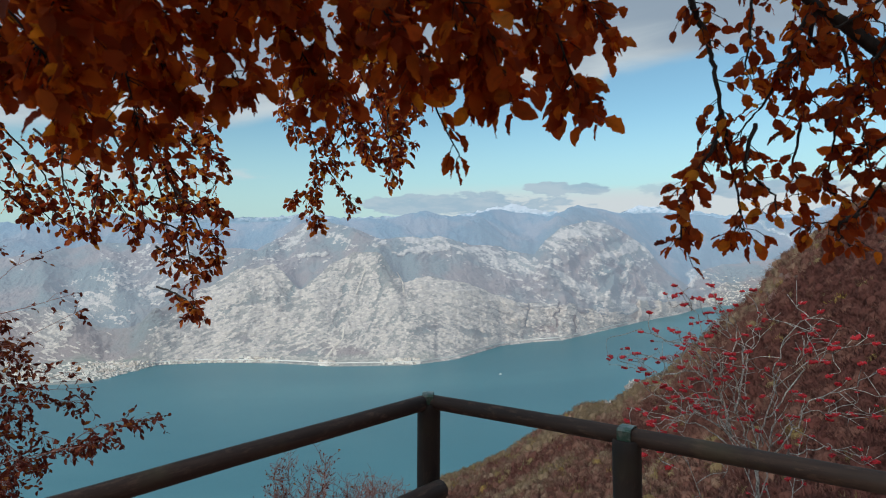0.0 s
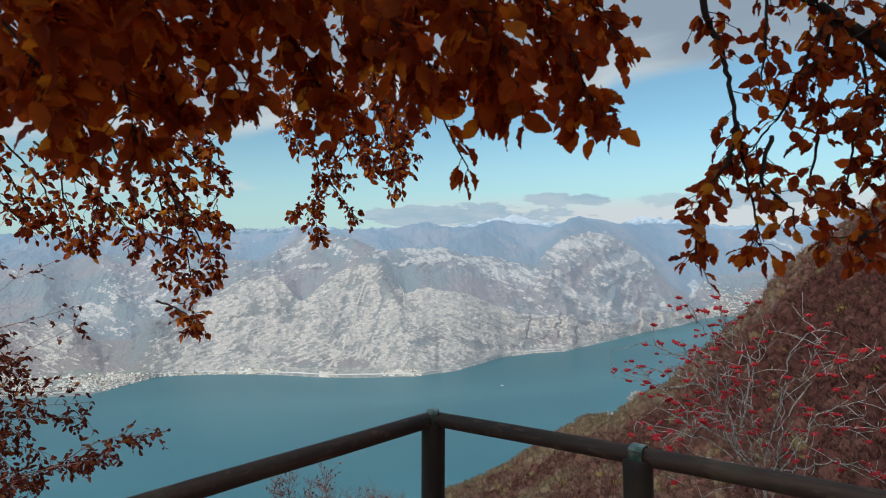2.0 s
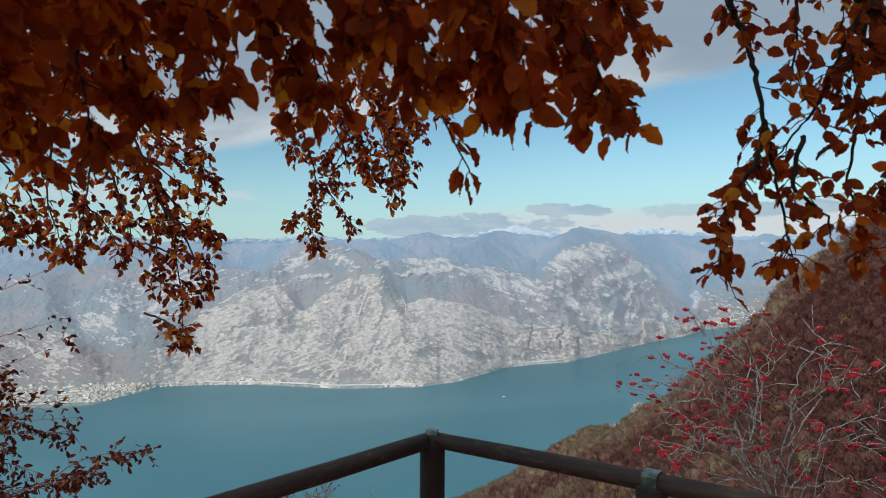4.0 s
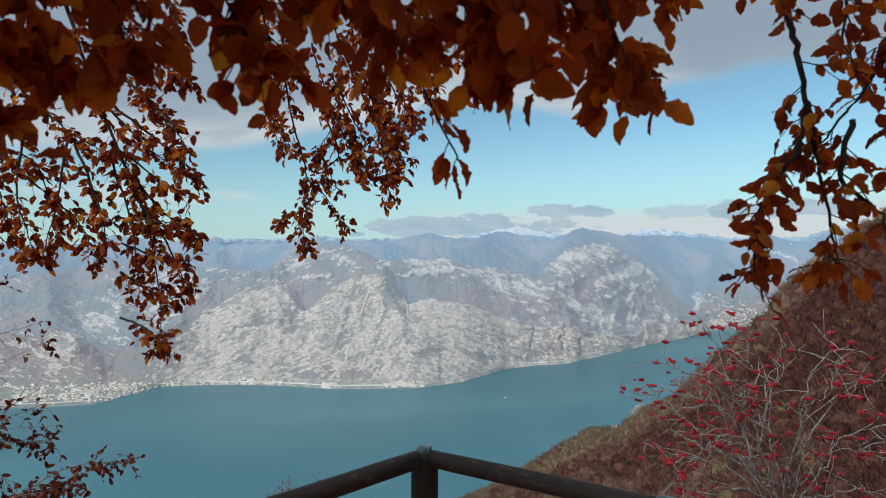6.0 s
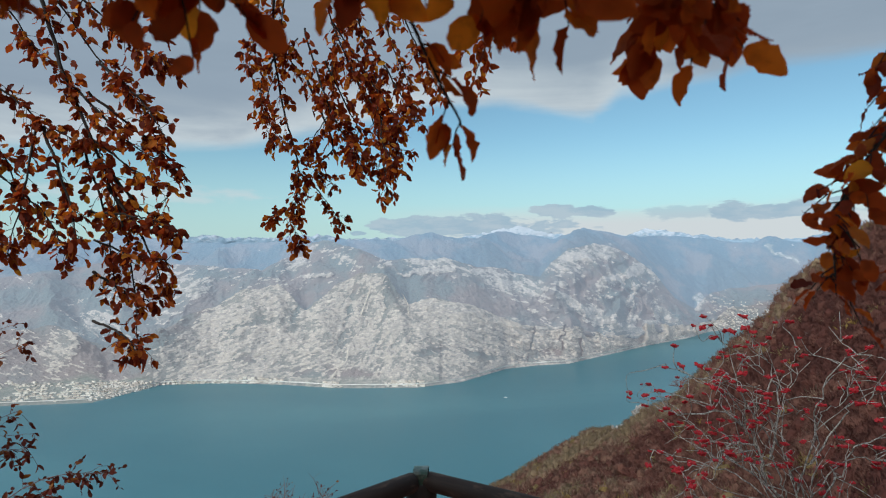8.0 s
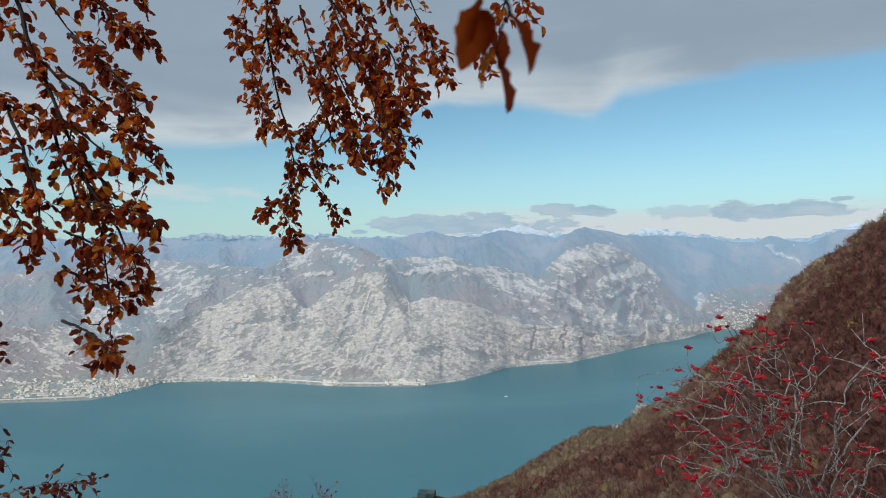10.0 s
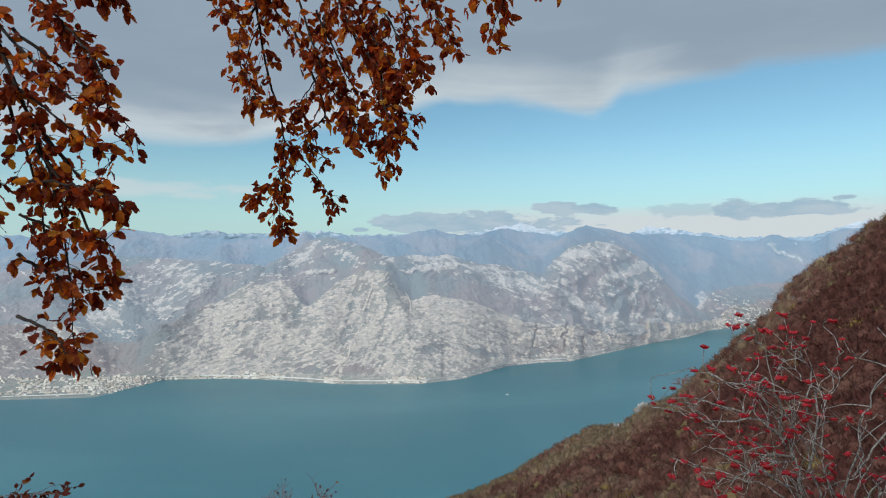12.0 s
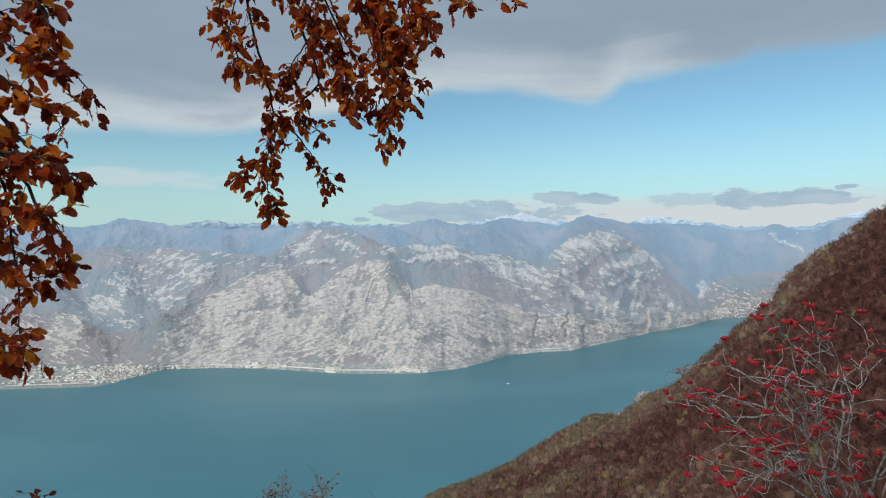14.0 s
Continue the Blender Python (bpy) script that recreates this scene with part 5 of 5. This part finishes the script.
def bough(parent, name, stems, bark, leaves, label, seed, per_metre=60, size=0.068, thick=0.008, spread=0.09, droop=0.7,
          bare=0.0, separate=300, depth=0.0):
    """Branching stems as one mesh, with leaves: the first ones objects of their own, the rest joined."""
    rnd = random.Random(seed)
    verts, faces, spots_, = [], [], []
    for line, pts in enumerate(stems):
        heart = Vector((-0.02, 0.7, 1.75))
        off = rnd.uniform(-1, 1) * depth if line else 0.0
        pts = [heart + (Vector(p) - heart) * (1 + off * i / (len(pts) - 1) / max(p[1] - heart.y, 0.3)) for i, p in enumerate(pts)]
        way = curve(pts, 7)
        r0 = thick * (1.0 if line == 0 else rnd.uniform(0.45, 0.7))
        way = [p + Vector((rnd.gauss(0, 1), rnd.gauss(0, 1), rnd.gauss(0, 1))) * 0.25 * thick for p in way]
        tube(verts, faces, way, r0, 0.0014, 6)
        lengths = [(way[k + 1] - way[k]).length for k in range(len(way) - 1)]
        total = sum(lengths)
        for _ in range(int(total * per_metre / 3.2)):
            w = rnd.random() ** 0.85
            if w < bare:
                continue
            k = min(int(w * (len(way) - 1)), len(way) - 2)
            p = way[k].lerp(way[k + 1], rnd.random())
            d = (way[k + 1] - way[k]).normalized()
            side = Vector((rnd.gauss(0, 1), rnd.gauss(0, 1), rnd.gauss(0, 0.8) - 0.35))
            side = (side - d * side.dot(d)).normalized()
            reach_ = spread * rnd.uniform(0.25, 1.15)
            tip = p + (side * 0.85 + d * 0.6 + Vector((0, 0, -0.25))).normalized() * reach_
            bend = p.lerp(tip, 0.5) + Vector((0, 0, 0.12 * reach_))
            tube(verts, faces, [p, bend, tip], 0.0016, 0.0008, 4)
            for q in range(rnd.choice((2, 3, 3, 4))):
                at = bend.lerp(tip, rnd.uniform(-0.4, 1.0)) if q else tip
                spots_.append(leaf_pose(rnd, at, (tip - p).normalized(), size * rnd.uniform(0.62, 1.2), droop))
        spots_.append(leaf_pose(rnd, way[-1], (way[-1] - way[-2]).normalized(), size, droop))
    ob = part(name, mesh_of(name, verts, faces, bark, True), parent, label)
    rnd.shuffle(spots_)
    for k, m in enumerate(spots_[:separate]):
        o = new("leaf", leaves[k % len(leaves)])
        o.parent = ob
        o.matrix_basis = m
    rest = spots_[separate:]
    for mat in {src.materials[0].name: src.materials[0] for src in leaves}.values():
        v, f = [], []
        for k, m in enumerate(rest):
            src = leaves[k % len(leaves)]
            if src.materials[0] != mat:
                continue
            o = len(v)
            v += [m @ w.co for w in src.vertices]
            f += [tuple(o + i for i in p.vertices) for p in src.polygons]
        if v:
            tagged(part("foliage", mesh_of("foliage", v, f, mat, True), ob), kind="stuff")
    return ob


def trunk_mesh(name, lines, bark, sides=14):
    verts, faces = [], []
    for pts, r0, r1 in lines:
        tube(verts, faces, curve(pts, 8), r0, r1, sides)
    return mesh_of(name, verts, faces, bark, True)


# beech beside the path, its crown hanging over the lookout
beech = tagged(new("beech_tree"), "old beech with russet autumn leaves hanging over the lookout", "tree")
base = (-2.7, -0.9)
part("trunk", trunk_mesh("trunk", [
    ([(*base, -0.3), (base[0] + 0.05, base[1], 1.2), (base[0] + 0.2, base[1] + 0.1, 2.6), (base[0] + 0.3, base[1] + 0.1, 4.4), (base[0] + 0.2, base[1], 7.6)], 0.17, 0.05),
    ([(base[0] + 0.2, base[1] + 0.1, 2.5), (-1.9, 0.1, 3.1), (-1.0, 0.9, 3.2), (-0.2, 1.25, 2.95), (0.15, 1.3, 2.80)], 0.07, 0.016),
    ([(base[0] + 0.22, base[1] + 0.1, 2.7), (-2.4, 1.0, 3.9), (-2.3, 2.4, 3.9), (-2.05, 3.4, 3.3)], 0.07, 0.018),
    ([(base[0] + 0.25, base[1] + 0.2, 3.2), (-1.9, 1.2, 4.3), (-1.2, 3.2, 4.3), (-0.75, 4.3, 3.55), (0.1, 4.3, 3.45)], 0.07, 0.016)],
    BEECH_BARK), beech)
bough(beech, "branch", NEAR_BOUGH, BEECH_BARK, BROAD_LEAVES + BEECH_LEAVES[:3], "near branch thick with russet leaves", 3, 310, 0.045, 0.006, 0.070, 0.35, depth=0.06)
bough(beech, "branch", NEAR_TIP, BEECH_BARK, BEECH_LEAVES, "thin twig tip with a few russet leaves", 13, 50, 0.046, 0.003, 0.028, 0.8, bare=0.55)
bough(beech, "branch", LEFT_BOUGH, BEECH_BARK, MAROON_LEAVES, "drooping branch with maroon-brown leaves", 4, 195, 0.044, 0.013, 0.085, 0.25, depth=0.2)
bough(beech, "branch", MIDDLE_BOUGH, BEECH_BARK, MAROON_LEAVES + BEECH_LEAVES[:4], "drooping branch with maroon and golden leaves", 5, 185, 0.048, 0.011, 0.09, 0.25, depth=0.35)
bough(beech, "branch", SPRIG, BEECH_BARK, BEECH_LEAVES, "small sprig of russet leaves", 6, 110, 0.062, 0.006, 0.10, 0.45)



def crown(parent, centre, size, count, seed):
    """The rest of the treetop, unseen overhead, above the path."""
    rnd = random.Random(seed)
    v, f = [], []
    for k in range(count):
        d = Vector((rnd.gauss(0, 1), rnd.gauss(0, 1), rnd.gauss(0, 1))).normalized() * rnd.uniform(0.35, 1.0)
        p = Vector(centre) + Vector((d.x * size[0], d.y * size[1], d.z * size[2]))
        m = leaf_pose(rnd, p, (0, 0, -0.3), rnd.uniform(0.09, 0.14), 0.2)
        src = BEECH_LEAVES[k % 7]
        o = len(v)
        v += [m @ w.co for w in src.vertices]
        f += [tuple(o + i for i in q.vertices) for q in src.polygons]
    return tagged(part("crown", mesh_of("crown", v, f, BEECH_LEAF, True), parent), kind="stuff")


crown(beech, (-2.5, -1.0, 7.6), (2.3, 2.1, 1.5), 2000, 31)
# two lower unseen leaf masses, added to keep light off the near branches
crown(beech, (-2.3, -1.1, 4.2), (1.9, 1.3, 1.35), 3200, 33)
crown(beech, (-0.8, 0.5, 3.75), (1.8, 1.3, 0.42), 1700, 34)
young = tagged(new("beech_tree"), "second beech with thin dark hanging branches and russet leaves", "tree")
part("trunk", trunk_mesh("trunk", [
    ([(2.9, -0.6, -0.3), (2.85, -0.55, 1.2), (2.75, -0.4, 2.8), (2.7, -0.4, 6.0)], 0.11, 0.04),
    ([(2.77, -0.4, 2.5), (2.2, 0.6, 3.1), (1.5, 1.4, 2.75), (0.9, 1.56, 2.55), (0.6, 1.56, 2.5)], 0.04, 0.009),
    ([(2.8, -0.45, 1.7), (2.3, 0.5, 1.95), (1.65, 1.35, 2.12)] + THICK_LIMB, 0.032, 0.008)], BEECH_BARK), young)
bough(young, "branch", RIGHT_BOUGH, BEECH_BARK, MAROON_LEAVES[:3] + BROAD_LEAVES, "thin dark branch with brown and golden leaves", 7, 185, 0.036, 0.0095, 0.075, 0.4, depth=0.07)
crown(young, (2.7, -0.5, 6.2), (1.6, 1.5, 1.3), 1300, 32)

# young beech on the slope below
sapling = tagged(new("beech_sapling"), "young beech with dark red-brown leaves on the slope below", "tree")
sx, sy = -4.2, 4.45
part("trunk", trunk_mesh("trunk", [
    ([(sx, sy, hill_at(sx, sy) - 0.2), (sx + 0.08, sy, -1.2), (sx + 0.12, sy, 0.1), (sx + 0.24, sy, 1.63)], 0.06, 0.012)], SHRUB_BARK, 10), sapling)
near_eye = Vector((-0.03, 0.1, 1.74))
lower = [[near_eye + (Vector(q) - near_eye) * 0.79 - Vector((0.13, 0, 0)) for q in p] for p in LOWER_SPRAY]
lower = [[(sx + 0.10, sy, p[0].z - 0.28)] + p for p in lower]
bough(sapling, "branch", lower[:5] + lower[8:11] + lower[12:17], SHRUB_BARK, SHRUB_LEAVES, "branch with dark red-brown leaves", 8, 135, 0.046, 0.008, 0.12, 0.2, depth=0.35)
bough(sapling, "branch", lower[5:8] + lower[11:12] + lower[17:], SHRUB_BARK, SHRUB_LEAVES, "nearly bare twig with few leaves", 9, 34, 0.040, 0.0055, 0.13, 0.3)


# ---- rowan with berries ----
def berry_bunch(seed):
    """A flat hanging bunch of round berries, packed into one lumpy mesh."""
    rnd = random.Random(seed)
    balls = [(Vector((rnd.uniform(-1, 1) * 0.045, rnd.uniform(-1, 1) * 0.045, rnd.gauss(0, 0.012))), rnd.uniform(0.013, 0.018)) for _ in range(30)]
    balls.append((Vector(), 0.012))
    bm = bmesh.new()
    bmesh.ops.create_icosphere(bm, subdivisions=4, radius=1.0)
    for w in bm.verts:
        d, far_out = w.co.normalized(), 0.011
        for c, r in balls:
            along_ = c.dot(d)
            inside = r * r - c.length_squared + along_ * along_
            if inside > 0:
                far_out = max(far_out, along_ + math.sqrt(inside))
        w.co = d * far_out
    me = bpy.data.meshes.new("fruit")
    bm.to_mesh(me)
    bm.free()
    me.materials.append(BERRY)
    return me


rowan = tagged(new("rowan_tree"), "leafless rowan with pale twigs and bright red berries", "tree")
BUNCHES = [berry_bunch(k) for k in range(5)]
rnd = random.Random(12)
foot = Vector((3.95, 6.95, hill_at(3.95, 6.95) - 0.2))
tips, stem_lines = [], []
for k, pts in enumerate(ROWAN_STEM):
    pts = [Vector(p) for p in pts]
    lean = rnd.uniform(-0.9, 0.9)
    n = len(pts) - 1
    pts = [p + Vector((0, lean * (i / n) ** 1.2, 0)) for i, p in enumerate(pts)]
    if k == 0:
        pts = [foot, foot.lerp(pts[0], 0.6)] + pts
    way = curve(pts, 6)
    way = [p + Vector((rnd.gauss(0, 1), rnd.gauss(0, 1), rnd.gauss(0, 1))) * 0.014 for p in way]
    stem_lines.append((way, 0.028 if k == 0 else rnd.uniform(0.008, 0.0125)))
for k in range(5):
    # more stems from the same root, arching outwards
    a, w = rnd.uniform(-1.2, 1.2), rnd.uniform(0.5, 1.5)
    start = foot + Vector((rnd.uniform(-0.1, 0.1), rnd.uniform(-0.1, 0.1), rnd.uniform(1.2, 2.4)))
    end = foot + Vector((math.sin(a) * w * 1.2, rnd.uniform(-1.0, 1.2), rnd.uniform(2.9, 4.5) - 0.5 * abs(a)))
    middle = start.lerp(end, 0.5) + Vector((rnd.uniform(-0.15, 0.15), rnd.uniform(-0.2, 0.2), 0.15))
    stem_lines.append((curve([start, middle, end], 8), 0.008))
for k, (way, r0) in enumerate(stem_lines):
    v, f = [], []
    tube(v, f, way, r0, 0.0035, 8)
    tips.append((way[-1], way[-1] - way[-3]))
    for _ in range(int(len(way) * 0.40)):
        i = rnd.randrange(len(way) // 4, len(way) - 1)
        p, d = way[i], (way[i + 1] - way[i]).normalized()
        side = (d * 0.7 + Vector((rnd.gauss(0, 0.8), rnd.gauss(0, 0.8), rnd.gauss(0.25, 0.6)))).normalized()
        length = rnd.uniform(0.18, 0.62)
        q0 = p + side * length * 0.35
        q1 = q0 + (side + Vector((rnd.gauss(0, 0.35), rnd.gauss(0, 0.35), -0.1))).normalized() * length * 0.35
        q2 = q1 + (side * 0.5 + Vector((rnd.gauss(0, 0.5), rnd.gauss(0, 0.5), rnd.gauss(0.35, 0.5)))).normalized() * length * 0.35
        tube(v, f, curve([p, q0, q1, q2], 4), 0.0055, 0.0026, 5)
        tips.append((q2, q2 - q1))
        if rnd.random() < 0.4:
            tips.append((q1 + Vector((rnd.gauss(0, 0.05), rnd.gauss(0, 0.05), 0.03)), q2 - q1))
        if rnd.random() < 0.3:
            for _ in range(2):
                q3 = q1.lerp(q2, rnd.random()) + Vector((rnd.gauss(0, 0.1), rnd.gauss(0, 0.1), rnd.gauss(0.03, 0.08)))
                tube(v, f, [q1, q3], 0.0045, 0.0025, 4)
    part("branch" if k else "trunk", mesh_of("branch" if k else "trunk", v, f, ROWAN_BARK, True), rowan)
for k, (p, d) in enumerate(tips):
    b = part("fruit", BUNCHES[k % 5], rowan, "bunch of bright red berries")
    s = rnd.uniform(0.36, 0.80)
    b.matrix_basis = Matrix.Translation(p + Vector((0, 0, -0.02))) @ Matrix.Rotation(rnd.uniform(0, 6.28), 4, "Z") @ Matrix.Rotation(rnd.gauss(0, 0.3), 4, "X") @ Matrix.Diagonal((s, s, s * 0.85, 1))


# ---- bushes below the railing ----
def bush(x, y, top_z, width, seed, leafy, label):
    rnd = random.Random(seed)
    root = Vector((x, y, hill_at(x, y) - 0.3))
    ob = tagged(new("bush"), label, "bush", "bushes below the railing")
    spots_ = []
    for _ in range(13):
        v, f = [], []
        end = Vector((x + rnd.gauss(0, width), y + rnd.gauss(0, width * 0.7), top_z - abs(rnd.gauss(0, 0.8))))
        way = curve([root, root.lerp(end, 0.5) + Vector((0, 0, 0.4)), end], 8)
        tube(v, f, way, 0.03, 0.008, 5)
        for _ in range(36):
            i = rnd.randrange(8, len(way))
            p = way[min(i, len(way) - 1)]
            q = p + Vector((rnd.gauss(0, 0.30), rnd.gauss(0, 0.30), abs(rnd.gauss(0.30, 0.2))))
            tube(v, f, [p, p.lerp(q, 0.5) + Vector((rnd.gauss(0, 0.05), 0, 0.03)), q], 0.009, 0.005, 4)
            for _ in range(3):
                w = p.lerp(q, rnd.uniform(0.2, 1))
                e = w + Vector((rnd.gauss(0, 0.12), rnd.gauss(0, 0.12), rnd.uniform(0, 0.2)))
                tube(v, f, [w, e], 0.006, 0.004, 3)
                if rnd.random() < leafy:
                    spots_.append(leaf_pose(rnd, e, (0, 0, 1), rnd.uniform(0.06, 0.10), 0.2))
        part("branch", mesh_of("branch", v, f, SHRUB_BARK), ob)
    v, f = [], []
    for k, m in enumerate(spots_):
        src = SHRUB_LEAVES[k % 5]
        o = len(v)
        v += [m @ w.co for w in src.vertices]
        f += [tuple(o + i for i in p.vertices) for p in src.polygons]
    if v:
        tagged(part("foliage", mesh_of("foliage", v, f, SHRUB_LEAF, True), ob), kind="stuff")


bush(-4.1, 17.5, -5.1, 0.5, 1, 0.6, "reddish bush with a few brown leaves on the slope")
bush(-2.3, 17.8, -5.75, 0.55, 2, 0.08, "bare reddish bush on the steep slope")
bush(-3.0, 18.5, -6.0, 0.7, 3, 0.1, "bare reddish bush on the steep slope")

# ---- bare tree on the rim of the slope ----
def bare_tree(u, inward, height, seed, label):
    rnd = random.Random(seed)
    a = math.atan(u)
    k = int((a + math.pi) / (2 * math.pi) * AZ)
    r = float(cr[k]) * inward
    x, y = math.sin(a) * r, math.cos(a) * r
    z = float(hill_height(np.array([r]), np.array([k]))[0]) - 0.5
    ob = tagged(new("bare_tree"), label, "tree")
    v, f = [], []
    tube(v, f, [(x, y, z), (x + 0.2, y, z + height * 0.5), (x, y, z + height * 0.8)], height * 0.035, height * 0.02, 6)
    part("trunk", mesh_of("trunk", v, f, SHRUB_BARK), ob)
    for _ in range(14):
        v, f = [], []
        s = Vector((x, y, z + height * rnd.uniform(0.35, 0.8)))
        e = s + Vector((rnd.gauss(0, 0.30), rnd.gauss(0, 0.2), rnd.uniform(0.05, 0.35))) * height
        tube(v, f, [s, s.lerp(e, 0.5) + Vector((0, 0, height * 0.04)), e], height * 0.016, height * 0.007, 4)
        for _ in range(9):
            w = s.lerp(e, rnd.uniform(0.4, 1.0))
            q = w + Vector((rnd.gauss(0, 0.09), rnd.gauss(0, 0.09), rnd.gauss(0.06, 0.06))) * height
            tube(v, f, [w, q], height * 0.008, height * 0.004, 3)
        part("branch", mesh_of("branch", v, f, SHRUB_BARK), ob)


bare_tree(0.408, 0.995, 13.0, 3, "small leafless tree on the rim of the slope")

# ---- village, roads and boat by the lake ----
def house_stack(name, spans, count, seed, label, big=1.0):
    """Small gabled houses scattered over the flats: spans of bearing, lower and upper sight line."""
    rnd = random.Random(seed)
    v, f, rv, rf = [], [], [], []
    for _ in range(count):
        u0, u1, a, b = rnd.choice(spans)
        u = rnd.uniform(u0, u1)
        p = on_land(u, a + (b - a) * rnd.random() ** 1.3)
        w, d, h = big * rnd.uniform(2.2, 5.5), big * rnd.uniform(2.2, 4.0), big * rnd.uniform(2.5, 5.5)
        m = pose(p[0], p[1], p[2] - 2, 0, 0, rnd.choice((0, 20, -15, 90)) + rnd.uniform(-8, 8))
        o = len(v)
        v += [m @ Vector(c) for c in ((-w, -d, 0), (w, -d, 0), (w, d, 0), (-w, d, 0), (-w, -d, h), (w, -d, h), (w, d, h), (-w, d, h))]
        f += [tuple(o + i for i in q) for q in ((0, 1, 5, 4), (1, 2, 6, 5), (2, 3, 7, 6), (3, 0, 4, 7))]
        o = len(rv)
        rv += [m @ Vector(c) for c in ((-w - .6, -d - .6, h), (w + .6, -d - .6, h), (w + .6, d + .6, h), (-w - .6, d + .6, h), (-w - .6, 0, h + d * .4), (w + .6, 0, h + d * .4))]
        rf += [tuple(o + i for i in q) for q in ((0, 1, 5, 4), (2, 3, 4, 5), (1, 2, 5), (3, 0, 4))]
    ob = tagged(new(name), label, "village", kind="stuff")
    part("wall", mesh_of("wall", v, f, HOUSE_WALL), ob)
    part("roof", mesh_of("roof", rv, rf, HOUSE_ROOF), ob)


house_stack("village", [(-0.95, -0.51, -0.236, -0.204), (-0.72, -0.50, -0.232, -0.206), (-0.62, -0.48, -0.222, -0.204)], 620, 1, "cream houses of a village on the flat shore", 1.2)
house_stack("village", [(-0.47, -0.36, -0.208, -0.2015), (-0.345, -0.27, -0.206, -0.198), (-0.20, -0.17, -0.214, -0.207), (-0.095, -0.03, -0.214, -0.205)], 190, 2, "cream houses strung along the lake shore", 1.3)
house_stack("village", [(0.465, 0.55, -0.121, -0.100), (0.49, 0.60, -0.108, -0.085), (0.46, 0.60, -0.119, -0.070)], 260, 3, "pale town at the head of the lake", 0.9)


def ribbon(name, line, width, lift, mat, label, category):
    """A strip draped over the land along sight lines (bearing, height)."""
    fine = []
    for (a, b), (c, d) in zip(line, line[1:]):
        fine += [(a + (c - a) * k / 12, b + (d - b) * k / 12) for k in range(12)]
    pts = [Vector(on_land(*q)) for q in fine + [line[-1]]]
    pts = [sum((pts[min(max(k + i, 0), len(pts) - 1)] for i in (-2, -1, 0, 1, 2)), Vector()) / 5 for k in range(len(pts))]
    pts = [p + (EYE - p).normalized() * 5 for p in pts]
    v, f = [], []
    for k, p in enumerate(pts):
        w = width * (0.6 + 0.8 * soft(np.array(k * 0.45), np.array(3.0), 5))
        for s in (-1, 1):
            v.append((p.x + s * w * (1 if abs(line[0][0] - line[-1][0]) < abs(line[0][1] - line[-1][1]) * 1.5 else 0.15), p.y,
                      p.z + lift + s * w * (0 if abs(line[0][0] - line[-1][0]) < abs(line[0][1] - line[-1][1]) * 1.5 else 1)))
        if k:
            f.append((2 * k - 2, 2 * k - 1, 2 * k + 1, 2 * k))
    tagged(new(name, mesh_of(name, v, f, mat, True)), label, category, kind="structure")


ribbon("scree_chute", [(-0.118, -0.046), (-0.126, -0.07), (-0.136, -0.096)], 2.4, 6, SCREE, "pale scree chute down the limestone face", "scree")
ribbon("scree_chute", [(-0.066, -0.058), (-0.056, -0.075), (-0.054, -0.098)], 2.2, 6, SCREE, "pale scree chute down the limestone face", "scree")
ribbon("scree_chute", [(-0.158, -0.155), (-0.160, -0.172), (-0.176, -0.188), (-0.188, -0.203)], 2.6, 6, SCREE, "pale scree chute above the shore road", "scree")
shore_line = [(u, v + 0.0035) for u, v in SHORE if u < 0.45]
ribbon("road", shore_line, 1.7, 3.5, ROAD, "pale road along the lake shore", "road")


def boat_mesh():
    v, f = [], []
    for k, (x, w) in enumerate(((-1.0, 0.30), (-0.5, 0.36), (0.2, 0.32), (0.7, 0.18), (1.0, 0.02))):
        v += [(x, -w, 0.32), (x, -w * 0.7, 0.0), (x, w * 0.7, 0.0), (x, w, 0.32)]
        if k:
            o = 4 * k - 4
            f += [(o + i, o + i + 1, o + i + 5, o + i + 4) for i in range(3)] + [(o + 3, o, o + 4, o + 7)]
    f += [(0, 1, 2, 3)]
    o = len(v)
    v += [(x, y, z) for z, s in ((0.32, 1.0), (0.62, 0.8)) for x, y in ((-0.6 * s, -0.22), (0.25 * s, -0.22), (0.25 * s, 0.22), (-0.6 * s, 0.22))]
    f += [(o + 4, o + 5, o + 6, o + 7)] + [(o + i, o + (i + 1) % 4, o + 4 + (i + 1) % 4, o + 4 + i) for i in range(4)]
    return mesh_of("boat", v, f, BOAT)


d_boat = (EYE.z - LAKE) / 0.234
boat = tagged(new("boat", boat_mesh()), "small white boat on the open lake", "boat")
boat.matrix_world = pose(EYE.x + 0.111 * d_boat, EYE.y + d_boat, LAKE, 0, 0, 12) @ Matrix.Diagonal((5, 5, 5, 1))
